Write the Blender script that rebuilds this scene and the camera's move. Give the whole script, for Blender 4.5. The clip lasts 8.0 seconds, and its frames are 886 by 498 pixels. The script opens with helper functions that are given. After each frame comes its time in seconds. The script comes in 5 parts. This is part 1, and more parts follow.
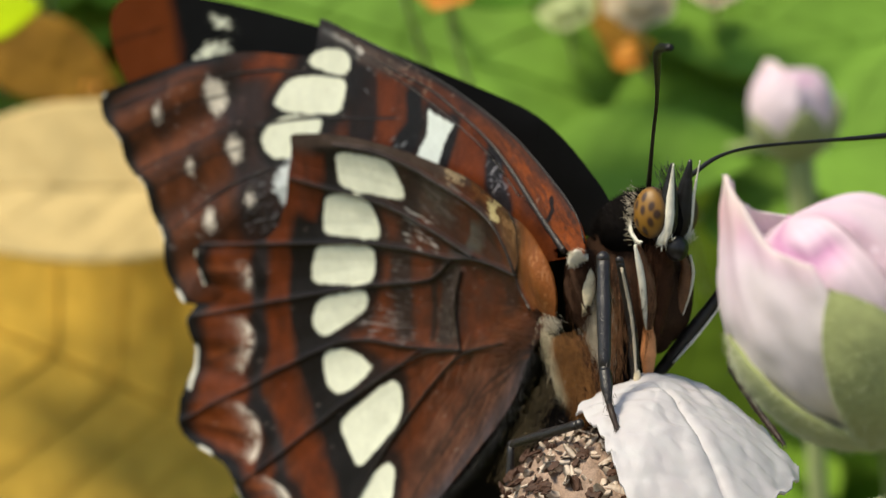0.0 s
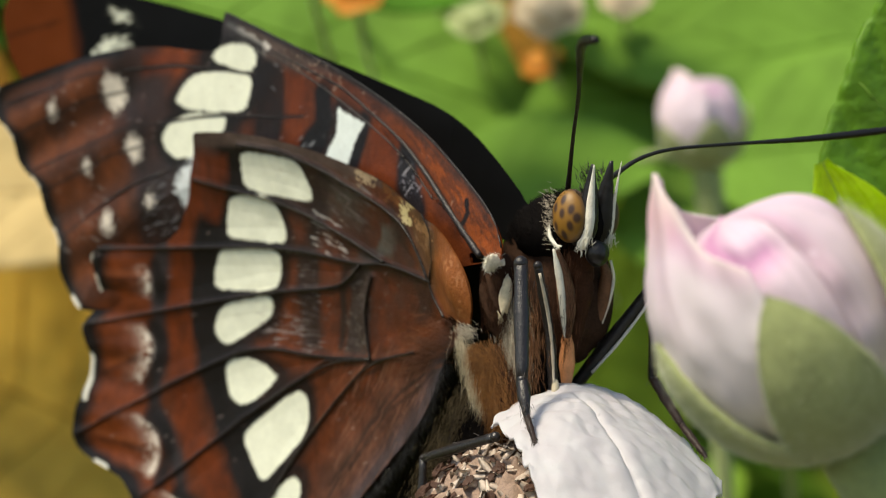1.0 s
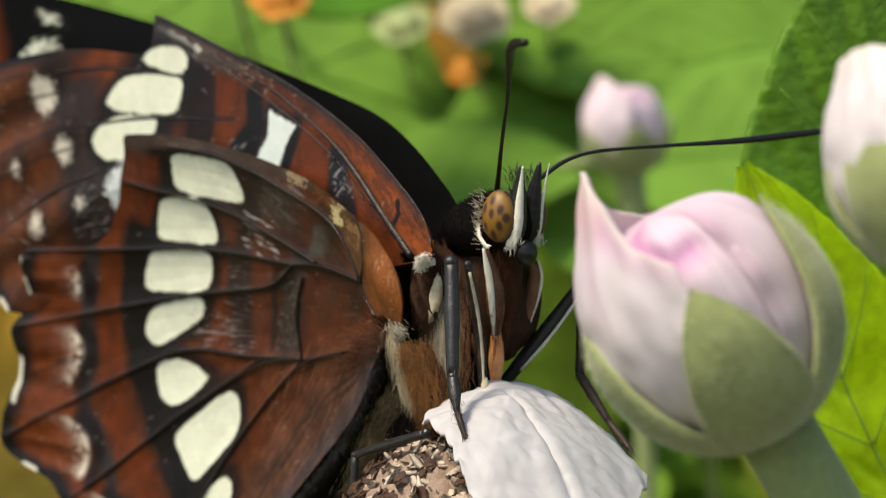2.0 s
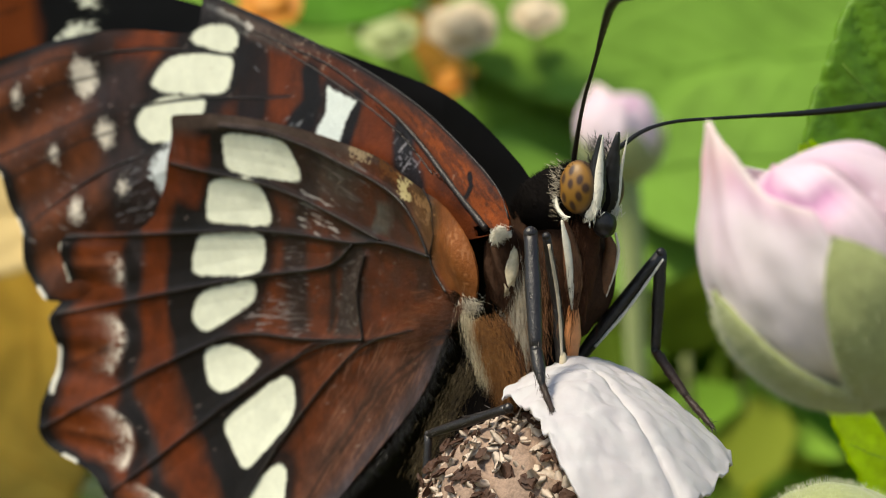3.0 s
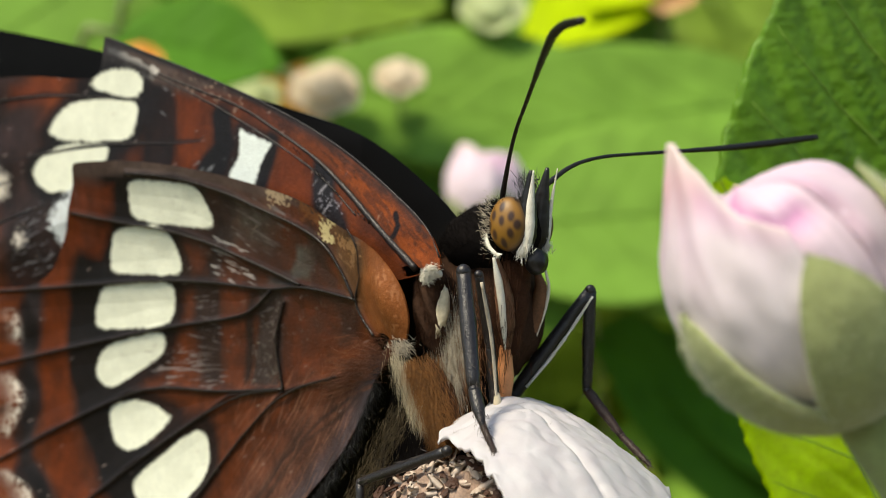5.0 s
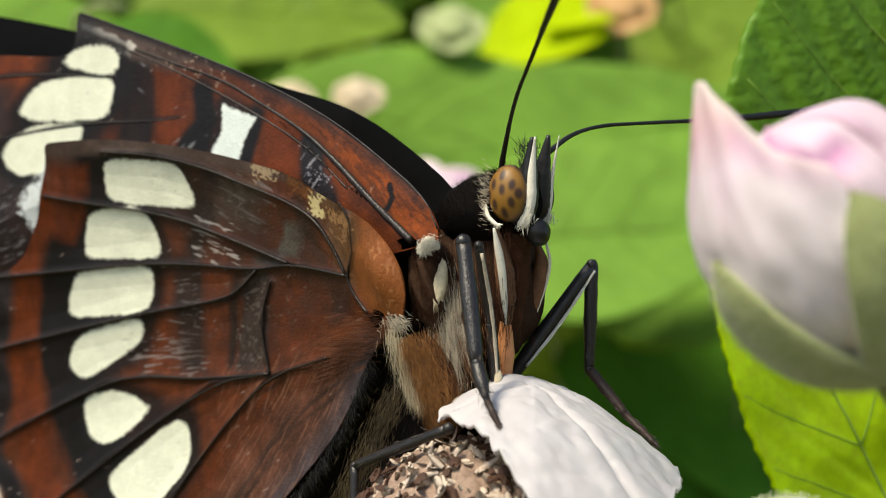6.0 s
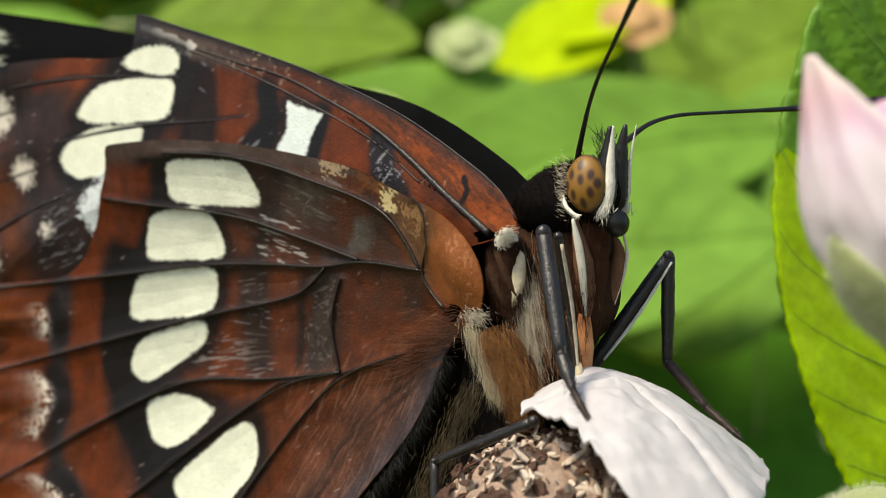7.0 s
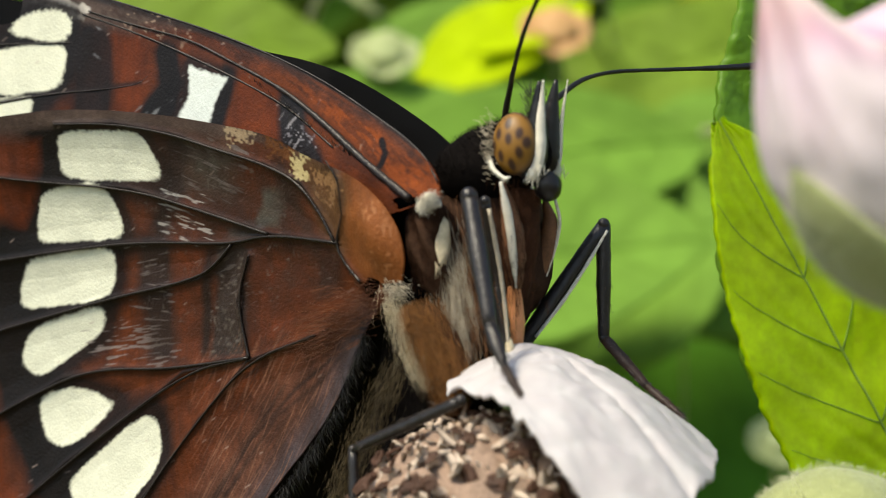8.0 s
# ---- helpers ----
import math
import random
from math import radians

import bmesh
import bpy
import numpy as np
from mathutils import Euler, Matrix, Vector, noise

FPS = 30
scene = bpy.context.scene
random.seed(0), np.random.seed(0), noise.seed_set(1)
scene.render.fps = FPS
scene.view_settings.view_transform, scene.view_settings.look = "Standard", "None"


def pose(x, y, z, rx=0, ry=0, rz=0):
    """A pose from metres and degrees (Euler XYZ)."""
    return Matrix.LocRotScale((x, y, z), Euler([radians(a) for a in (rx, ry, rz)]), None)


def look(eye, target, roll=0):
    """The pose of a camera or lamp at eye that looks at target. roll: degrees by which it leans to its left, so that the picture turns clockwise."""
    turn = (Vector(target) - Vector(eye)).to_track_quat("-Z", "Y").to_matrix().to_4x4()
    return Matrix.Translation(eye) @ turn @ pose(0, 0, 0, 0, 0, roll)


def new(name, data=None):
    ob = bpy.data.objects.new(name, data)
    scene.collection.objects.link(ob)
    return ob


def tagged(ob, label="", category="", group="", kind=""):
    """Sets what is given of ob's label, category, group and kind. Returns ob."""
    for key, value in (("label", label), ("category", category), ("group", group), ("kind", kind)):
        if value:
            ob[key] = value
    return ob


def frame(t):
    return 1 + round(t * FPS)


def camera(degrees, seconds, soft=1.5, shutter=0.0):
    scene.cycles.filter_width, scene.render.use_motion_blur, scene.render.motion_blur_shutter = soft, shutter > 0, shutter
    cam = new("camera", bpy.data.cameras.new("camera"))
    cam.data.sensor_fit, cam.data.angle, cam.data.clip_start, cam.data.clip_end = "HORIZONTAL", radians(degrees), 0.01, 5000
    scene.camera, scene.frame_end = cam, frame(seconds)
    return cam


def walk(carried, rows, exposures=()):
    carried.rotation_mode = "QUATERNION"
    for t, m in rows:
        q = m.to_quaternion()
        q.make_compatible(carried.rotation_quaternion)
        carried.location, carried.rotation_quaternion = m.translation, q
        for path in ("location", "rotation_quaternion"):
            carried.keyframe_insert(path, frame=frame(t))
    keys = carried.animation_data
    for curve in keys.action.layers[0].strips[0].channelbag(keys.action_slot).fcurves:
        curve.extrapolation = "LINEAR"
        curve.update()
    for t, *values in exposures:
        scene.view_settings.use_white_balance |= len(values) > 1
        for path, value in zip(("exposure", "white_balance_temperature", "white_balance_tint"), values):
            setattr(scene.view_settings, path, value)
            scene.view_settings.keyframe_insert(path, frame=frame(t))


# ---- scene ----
MM = 0.001  # everything below is laid out in millimetres

# ---- the camera and its path ----
cam = camera(33.0, 8.0, soft=1.0)
PATH = [
    (0, (38.71, -40.25, 3.94), (-4.93, 0.80, 0.71), 0.73),
    (0.5, (37.51, -39.30, 3.63), (-4.82, 3.09, 0.23), 0.84),
    (1, (36.83, -38.62, 3.64), (-4.19, 5.08, 0.83), 1.22),
    (1.5, (36.87, -38.97, 3.45), (-2.73, 6.05, 1.14), 1.43),
    (1.7, (37.27, -39.20, 3.52), (-1.96, 6.13, 0.92), 1.34),
    (2.8, (35.17, -40.11, 2.17), (-2.81, 6.31, 0.39), 1.04),
    (3, (33.79, -40.73, 1.74), (-4.11, 5.75, 0.08), 1.03),
    (3.5, (33.45, -40.72, 1.54), (-2.91, 7.00, 1.55), 0.81),
    (4, (33.37, -41.46, 1.58), (-1.47, 7.39, 2.20), 0.32),
    (4.2, (33.39, -41.78, 1.64), (-0.95, 7.41, 2.16), 0.18),
    (5.3, (30.23, -40.88, 0.25), (-2.42, 9.43, 1.96), -0.31),
    (5.5, (29.90, -40.60, -0.19), (-2.28, 9.99, 2.11), -0.36),
    (6, (28.75, -40.24, -0.93), (-2.88, 10.70, 1.27), -0.58),
    (6.5, (28.31, -40.73, -0.87), (-2.86, 10.45, 2.09), -1.01),
    (7, (26.56, -40.91, -1.71), (-5.27, 9.86, 1.28), -1.36),
    (7.5, (26.08, -39.04, -2.01), (-3.70, 12.93, 1.59), -1.85),
    (8, (24.53, -37.49, -3.00), (-4.56, 14.86, 0.67), -2.22),
]
walk(cam, [(t, look(Vector(eye) * MM, Vector(target) * MM, roll)) for t, eye, target, roll in PATH],
     exposures=[(0, 0.41, 7300, 5), (4, 0.49, 7300, 5), (8, 0.58, 7300, 5)])
cam.data.dof.use_dof = True
cam.data.dof.focus_distance = 0.0475
cam.data.dof.aperture_fstop = 95.0

# ---- world, sun and exposure ----
SUN_ELEVATION, SUN_TURN = 58.0, 200.0  # degrees; the turn runs clockwise from +y
world = bpy.data.worlds.new("world")
scene.world = world
world.use_nodes = True
sky = world.node_tree.nodes.new("ShaderNodeTexSky")
sky.sky_type, sky.sun_disc = "NISHITA", False
sky.sun_elevation, sky.sun_rotation = radians(SUN_ELEVATION), radians(SUN_TURN)
world.node_tree.nodes["Background"].inputs["Strength"].default_value = 0.13
world.node_tree.links.new(sky.outputs[0], world.node_tree.nodes["Background"].inputs["Color"])
sun_data = bpy.data.lights.new("sun", "SUN")
sun_data.energy, sun_data.angle, sun_data.color = 3.4, radians(16), (1.0, 0.93, 0.82)
sun = new("sun", sun_data)
sun_way = Vector((math.sin(radians(SUN_TURN)) * math.cos(radians(SUN_ELEVATION)),
                  math.cos(radians(SUN_TURN)) * math.cos(radians(SUN_ELEVATION)), math.sin(radians(SUN_ELEVATION))))
sun.matrix_world = look(sun_way, (0, 0, 0))


# ---- small tools ----
def lin(r, g, b):
    """Linear colour from 0-255 values."""
    return tuple((c / 255 / 12.92) if c / 255 <= 0.04045 else ((c / 255 + 0.055) / 1.055) ** 2.4 for c in (r, g, b))


RNG = np.random.default_rng(7)
TABLE = RNG.random((256, 256))


def wave(x, z, size, seed=0):
    """Smooth noise from 0 to 1 with lumps of the given size."""
    x, z = np.asarray(x, float) / size + 17.3 * seed, np.asarray(z, float) / size + 31.7 * seed
    i, j = np.floor(x).astype(int), np.floor(z).astype(int)
    u, v = x - i, z - j
    u, v = u * u * (3 - 2 * u), v * v * (3 - 2 * v)
    g = lambda a, b: TABLE[(i + a) % 256, (j + b) % 256]
    return (g(0, 0) * (1 - u) + g(1, 0) * u) * (1 - v) + (g(0, 1) * (1 - u) + g(1, 1) * u) * v


def step(edge, soft, value):
    """1 where value lies below edge, fading over soft."""
    return np.clip((edge - value) / soft + 0.5, 0, 1)


def off_line(x, z, points):
    """Distance from a chain of points."""
    best = np.full(np.shape(x), 1e9)
    for (ax, az), (bx, bz) in zip(points, points[1:]):
        dx, dz = bx - ax, bz - az
        k = np.clip(((x - ax) * dx + (z - az) * dz) / (dx * dx + dz * dz), 0, 1)
        best = np.minimum(best, np.hypot(x - ax - k * dx, z - az - k * dz))
    return best


def off_patch(x, z, points):
    """Signed distance from a patch's edge, negative inside."""
    inside = np.zeros(np.shape(x), bool)
    for (ax, az), (bx, bz) in zip(points, points[1:] + points[:1]):
        cross = (az > z) != (bz > z)
        inside ^= cross & (x < (bx - ax) * (z - az) / ((bz - az) or 1e-9) + ax)
    away = off_line(x, z, points + points[:1])
    return np.where(inside, -away, away)


def rounded(points, times=2):
    """An open chain with its corners cut."""
    p = np.array(points, float)
    for _ in range(times):
        q = np.empty((2 * len(p) - 2, p.shape[1]))
        q[0::2], q[1::2] = 0.75 * p[:-1] + 0.25 * p[1:], 0.25 * p[:-1] + 0.75 * p[1:]
        p = np.vstack([p[:1], q, p[-1:]])
    return p


def spaced(p, n):
    """n points at even steps along a chain."""
    p = np.array(p, float)
    run = np.r_[0, np.cumsum(np.linalg.norm(np.diff(p, axis=0), axis=1))]
    at = np.linspace(0, run[-1], n)
    return np.stack([np.interp(at, run, p[:, k]) for k in range(p.shape[1])], 1)


def smooth_line(points, n):
    return spaced(rounded(points, 3), n)


# ---- materials ----
def surface(name, colour, rough=0.6, vary=0.25, size=0.8, bump=0.15, fine=None, sheen=0.0, glow_through=0.0, spec=0.4, second=None, deep=0.00006):
    """A procedural surface: two scales of colour variation and a fine relief. size: millimetres."""
    m = bpy.data.materials.new(name)
    m.use_nodes = True
    n, l = m.node_tree.nodes, m.node_tree.links
    b = n["Principled BSDF"]
    b.inputs["Roughness"].default_value = rough
    b.inputs["Specular IOR Level"].default_value = spec
    b.inputs["Sheen Weight"].default_value = sheen
    pos = n.new("ShaderNodeTexCoord")
    noises = []
    for k, s in enumerate((size, size / 6)):
        t = n.new("ShaderNodeTexNoise")
        t.inputs["Scale"].default_value = 1000.0 / s
        t.inputs["Detail"].default_value = 4.0
        l.new(pos.outputs["Object"], t.inputs["Vector"])
        noises.append(t)
    mixed = n.new("ShaderNodeMath")
    mixed.operation = "ADD"
    l.new(noises[0].outputs["Fac"], mixed.inputs[0])
    l.new(noises[1].outputs["Fac"], mixed.inputs[1])
    ramp = n.new("ShaderNodeMapRange")
    ramp.inputs["From Min"].default_value, ramp.inputs["From Max"].default_value = 0.6, 1.4
    l.new(mixed.outputs[0], ramp.inputs["Value"])
    mix = n.new("ShaderNodeMix")
    mix.data_type = "RGBA"
    dark = second or tuple(c * (1 - vary) for c in colour)
    light = tuple(min(1, c * (1 + 0.6 * vary)) for c in colour)
    mix.inputs["A"].default_value, mix.inputs["B"].default_value = (*dark, 1), (*light, 1)
    l.new(ramp.outputs["Result"], mix.inputs["Factor"])
    l.new(mix.outputs["Result"], b.inputs["Base Color"])
    if bump:
        t = n.new("ShaderNodeTexNoise")
        t.inputs["Scale"].default_value = 1000.0 / (fine or size / 3)
        t.inputs["Detail"].default_value = 5.0
        l.new(pos.outputs["Object"], t.inputs["Vector"])
        bp = n.new("ShaderNodeBump")
        bp.inputs["Strength"].default_value, bp.inputs["Distance"].default_value = bump, deep
        l.new(t.outputs["Fac"], bp.inputs["Height"])
        l.new(bp.outputs["Normal"], b.inputs["Normal"])
    if glow_through:
        tr = n.new("ShaderNodeBsdfTranslucent")
        l.new(mix.outputs["Result"], tr.inputs["Color"])
        ms = n.new("ShaderNodeMixShader")
        ms.inputs[0].default_value = glow_through
        l.new(b.outputs[0], ms.inputs[1])
        l.new(tr.outputs[0], ms.inputs[2])
        l.new(ms.outputs[0], n["Material Output"].inputs["Surface"])
    return m


def patterned(name, rough, grain=0.12, spec=0.35, glow_through=0.0, bump=0.5):
    """A surface that takes its colour from the mesh's own pattern, with a fine scaly grain."""
    m = surface(name, (1, 1, 1), rough, grain, 0.5, bump, 0.09, spec=spec, deep=0.00003)
    n, l = m.node_tree.nodes, m.node_tree.links
    a = n.new("ShaderNodeAttribute")
    a.attribute_name = "pattern"
    mul = n.new("ShaderNodeMix")
    mul.data_type, mul.blend_type = "RGBA", "MULTIPLY"
    mul.inputs["Factor"].default_value = 1.0
    old = n["Principled BSDF"].inputs["Base Color"].links[0].from_socket
    l.new(a.outputs["Color"], mul.inputs["A"])
    l.new(old, mul.inputs["B"])
    l.new(mul.outputs["Result"], n["Principled BSDF"].inputs["Base Color"])
    if glow_through:
        tr = n.new("ShaderNodeBsdfTranslucent")
        l.new(mul.outputs["Result"], tr.inputs["Color"])
        ms = n.new("ShaderNodeMixShader")
        ms.inputs[0].default_value = glow_through
        l.new(n["Principled BSDF"].outputs[0], ms.inputs[1])
        l.new(tr.outputs[0], ms.inputs[2])
        l.new(ms.outputs[0], n["Material Output"].inputs["Surface"])
    return m


WING = patterned("wing_scales", 0.45, 0.2, spec=0.17, bump=0.7)
WING_FAR = patterned("wing_scales_black", 0.6, spec=0.08, bump=0.2)
BLACK = surface("black_chitin", lin(24, 21, 21), 0.4, 0.4, 0.4, 0.3)
BLACK_FUR = surface("black_fur", lin(20, 17, 16), 0.9, 0.4, 0.4, 0.4, 0.1, spec=0.05)
VEIN = surface("wing_vein", lin(30, 22, 19), 0.42, 0.4, 0.4, 0.6, spec=0.4)
WHITE_HAIR = surface("white_scales", lin(225, 220, 205), 0.7, 0.15, 0.3, 0.5, 0.08)
BROWN_HAIR = surface("brown_hair", lin(62, 38, 25), 0.8, 0.5, 0.5, 0.5, 0.1, spec=0.1)
GREY_HAIR = surface("grey_hair", lin(196, 184, 164), 0.7, 0.35, 0.5, 0.4, 0.1)
DARK_FUR = surface("dark_fur", lin(62, 44, 34), 0.9, 0.5, 0.6, 0.5, 0.1, spec=0.06)
RUST = surface("rust_scales", lin(92, 54, 34), 0.6, 0.3, 0.8, 0.4, 0.09)
FLANK = surface("flank_hair", lin(146, 104, 74), 0.75, 0.5, 0.5, 0.4, 0.1, spec=0.15)
ABDOMEN_SCALES = surface("abdomen_scales", lin(92, 80, 60), 0.8, 0.6, 0.5, 0.5, 0.1, spec=0.15)
PALE_ORANGE = surface("pale_orange_skin", lin(224, 152, 102), 0.5, 0.25, 0.3, 0.4, 0.1)
FAWN = surface("fawn_hair", lin(112, 76, 52), 0.7, 0.5, 0.4, 0.0)
TAWNY = surface("tawny_fur", lin(146, 98, 50), 0.75, 0.6, 0.8, 0.5, 0.12)
CREAM_FUR = surface("cream_fur", lin(206, 192, 164), 0.85, 0.3, 0.8, 0.5, 0.12, spec=0.1)
LEG_DARK = surface("dark_leg", lin(34, 30, 31), 0.36, 0.6, 0.25, 0.4, 0.08, spec=0.5)
LEG_HAIR = surface("leg_hair", lin(84, 76, 72), 0.6, 0.4, 0.3, 0.0)
LEG_BROWN = surface("brown_foot", lin(52, 34, 26), 0.5, 0.4, 0.3, 0.4, 0.08)
PETAL = surface("white_petal", (0.67, 0.665, 0.675), 0.55, 0.08, 5.0, 0.6, 0.5, glow_through=0.3, second=(0.63, 0.58, 0.61))
ANTHER = surface("dry_anther", lin(70, 44, 30), 0.7, 0.5, 0.5, 0.5, 0.15)
FILAMENT = surface("dry_filament", lin(196, 178, 162), 0.6, 0.35, 0.7, 0.4, 0.2)
HEART = surface("dry_receptacle", lin(150, 126, 110), 0.8, 0.5, 0.5, 0.9, 0.2)
SEPAL = surface("felted_sepal", lin(160, 168, 112), 0.8, 0.25, 1.4, 0.5, 0.15, sheen=0.4, glow_through=0.1)
STEM = surface("felted_stem", lin(140, 152, 96), 0.75, 0.25, 1.2, 0.5, 0.15, sheen=0.3)
PINK_SKIN = patterned("pink_petal", 0.6, 0.06, 0.3, 0.2, 0.2)
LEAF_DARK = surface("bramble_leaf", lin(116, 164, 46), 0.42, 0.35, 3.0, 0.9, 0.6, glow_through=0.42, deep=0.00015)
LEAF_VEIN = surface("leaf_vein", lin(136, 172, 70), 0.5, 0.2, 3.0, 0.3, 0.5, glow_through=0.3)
# bright yellow-green stands for sun shining through the leaf, put into its colour
LEAF_SUNLIT = surface("sunlit_leaf", lin(198, 230, 30), 0.4, 0.3, 3.0, 0.4, 0.5, glow_through=0.55)
FAR_GREEN = surface("far_leaf_green", lin(110, 149, 57), 0.7, 0.3, 40.0, 0.5, 6.0, glow_through=0.15, spec=0.1, deep=0.0015)
FAR_DEEP = surface("far_leaf_deep_green", lin(78, 126, 34), 0.7, 0.35, 40.0, 0.5, 6.0, glow_through=0.15, spec=0.1, deep=0.0015)
FAR_OLIVE = surface("far_leaf_olive", lin(112, 140, 46), 0.6, 0.35, 40.0, 0.5, 6.0, glow_through=0.15, spec=0.1, deep=0.0015)
# backlit glow of the far leaves, put into this yellow-green
FAR_YELLOW = surface("far_leaf_yellow", lin(180, 204, 14), 0.7, 0.2, 40.0, 0.5, 6.0, glow_through=0.2, spec=0.1, deep=0.0015)
# pale tone of the dead leaf's sun-lit upper part, light put into the colour
DEAD_SUNLIT = surface("dead_leaf_sunlit", lin(204, 178, 124), 0.8, 0.25, 40.0, 0.5, 6.0, glow_through=0.1, spec=0.1, deep=0.0015)
DEAD_GOLD = surface("dead_leaf_gold", lin(214, 174, 76), 0.8, 0.35, 40.0, 0.5, 6.0, glow_through=0.1, spec=0.1, deep=0.0015)
DEAD_BROWN = surface("dead_leaf_brown", lin(140, 102, 36), 0.8, 0.4, 30.0, 0.5, 5.0, glow_through=0.1, spec=0.1, deep=0.0015)
FAR_PETAL = surface("far_petal", lin(232, 216, 190), 0.6, 0.12, 10.0, 0.3, 2.0, glow_through=0.3)
FAR_PEACH = surface("far_peach_petal", lin(222, 176, 120), 0.6, 0.2, 10.0, 0.3, 2.0, glow_through=0.3)
FAR_ORANGE = surface("far_orange_petal", lin(226, 152, 52), 0.6, 0.2, 10.0, 0.3, 2.0, glow_through=0.3)
FAR_PALE = surface("far_pale_green", lin(184, 196, 138), 0.6, 0.2, 10.0, 0.3, 2.0, glow_through=0.3)
DISTANCE = surface("distance", lin(126, 160, 58), 0.9, 0.6, 160.0, 0.0, spec=0.05)


def hedge_leaf_material():
    """Foliage of a hedge: each leaf has its own shade, from deep green to olive and a few yellowing."""
    m = surface("hedge_leaf", lin(80, 112, 44), 0.7, 0.3, 20.0, 0.0, glow_through=0.2, spec=0.1)
    n, l = m.node_tree.nodes, m.node_tree.links
    geo = n.new("ShaderNodeNewGeometry")
    ramp = n.new("ShaderNodeValToRGB")
    l.new(geo.outputs["Random Per Island"], ramp.inputs["Fac"])
    ramp.color_ramp.elements[0].color = (*lin(86, 122, 34), 1)
    ramp.color_ramp.elements[1].color = (*lin(190, 200, 44), 1)
    for at, tone in ((0.3, (108, 148, 50)), (0.62, (124, 164, 60)), (0.85, (120, 122, 40))):
        ramp.color_ramp.elements.new(at).color = (*lin(*tone), 1)
    for node in (n["Principled BSDF"].inputs["Base Color"], n["Translucent BSDF"].inputs["Color"]):
        l.new(ramp.outputs["Color"], node)
    return m


HEDGE_LEAF = hedge_leaf_material()
SOIL = surface("soil", lin(88, 80, 44), 0.9, 0.5, 60.0, 0.6, 8.0)


# ---- building parts ----
BASE = {}


def thing(name, base, label, category, group="", kind=""):
    ob = new(name)
    ob.empty_display_size = 0.002
    ob.location = Vector(base) * MM
    BASE[ob] = np.array(base, float)
    return tagged(ob, label, category, group, kind)


def base_of(ob):
    while ob.parent:
        ob = ob.parent
    return BASE[ob]


def part(name, verts, faces, material, parent, label="", colours=None, smooth=True, category="", kind=""):
    """Links ONE mesh, given in millimetres of the place, under a thing or a part."""
    verts = np.asarray(verts, float)
    base = base_of(parent) if parent else np.zeros(3)
    me = bpy.data.meshes.new(name)
    me.from_pydata(((verts - base) * MM).tolist(), [], faces if isinstance(faces, list) else faces.tolist())
    me.materials.append(material)
    me.polygons.foreach_set("use_smooth", np.full(len(me.polygons), smooth))
    if colours is not None:
        a = me.color_attributes.new("pattern", "FLOAT_COLOR", "POINT")
        a.data.foreach_set("color", np.c_[colours, np.ones(len(colours))].astype(np.float32).ravel())
    me.update()
    ob = new(name, me)
    if parent:
        ob.parent = parent
    return tagged(ob, label, category, "", kind)


def grid_faces(rows, cols, wrap=False):
    r, c = np.arange(rows - 1)[:, None], np.arange(cols if wrap else cols - 1)[None]
    a, d = r * cols + c, r * cols + (c + 1) % cols
    return np.stack([a, d, d + cols, a + cols], -1).reshape(-1, 4)


def joined(pieces):
    verts, faces, n = [], [], 0
    for v, f in pieces:
        verts.append(np.asarray(v, float))
        faces += [tuple(int(i) + n for i in q) for q in f]
        n += len(v)
    return np.vstack(verts), faces


def tube(points, radii, sides=10, flat=1.0, bumps=0.0, seed=0):
    """A tapered tube along a chain of points; flat squeezes it across."""
    p = np.array(points, float)
    r = np.interp(np.linspace(0, 1, len(p)), np.linspace(0, 1, len(np.atleast_1d(radii))), np.atleast_1d(radii))
    d = np.gradient(p, axis=0)
    d /= np.linalg.norm(d, axis=1, keepdims=True)
    ref = np.array([0.3, -0.8, 0.52])
    a = np.cross(d, ref)
    a /= np.linalg.norm(a, axis=1, keepdims=True)
    b = np.cross(d, a)
    w = np.linspace(0, 2 * np.pi, sides, endpoint=False)
    if bumps:
        r = r * (1 + bumps * (np.random.default_rng(seed).random(len(r)) - 0.5))
    ring = p[:, None] + r[:, None, None] * (np.cos(w)[None, :, None] * a[:, None] + flat * np.sin(w)[None, :, None] * b[:, None])
    v = np.vstack([ring.reshape(-1, 3), p[:1], p[-1:]])
    f = grid_faces(len(p), sides, True).tolist()
    n = len(p) * sides
    f += [[(k + 1) % sides, k, n] for k in range(sides)]
    f += [[n - sides + k, n - sides + (k + 1) % sides, n + 1] for k in range(sides)]
    return v, f


def ball(centre, radii, rows=18, cols=26, turn=None, lump=0.0, seed=0):
    th, ph = np.linspace(0, np.pi, rows)[:, None], np.linspace(0, 2 * np.pi, cols, endpoint=False)[None]
    v = np.stack([np.sin(th) * np.cos(ph), np.sin(th) * np.sin(ph), np.cos(th) + 0 * ph], -1).reshape(-1, 3)
    if lump:
        k = 1 + lump * (wave(v[:, 0] * 3 + v[:, 2] * 2, v[:, 1] * 3, 1.0, seed + 1) - 0.5)
        v = v * k[:, None]
    v = v * np.array(radii)
    if turn is not None:
        v = v @ np.array(turn.to_3x3()).T
    return v + np.array(centre, float), grid_faces(rows, cols, True).tolist()


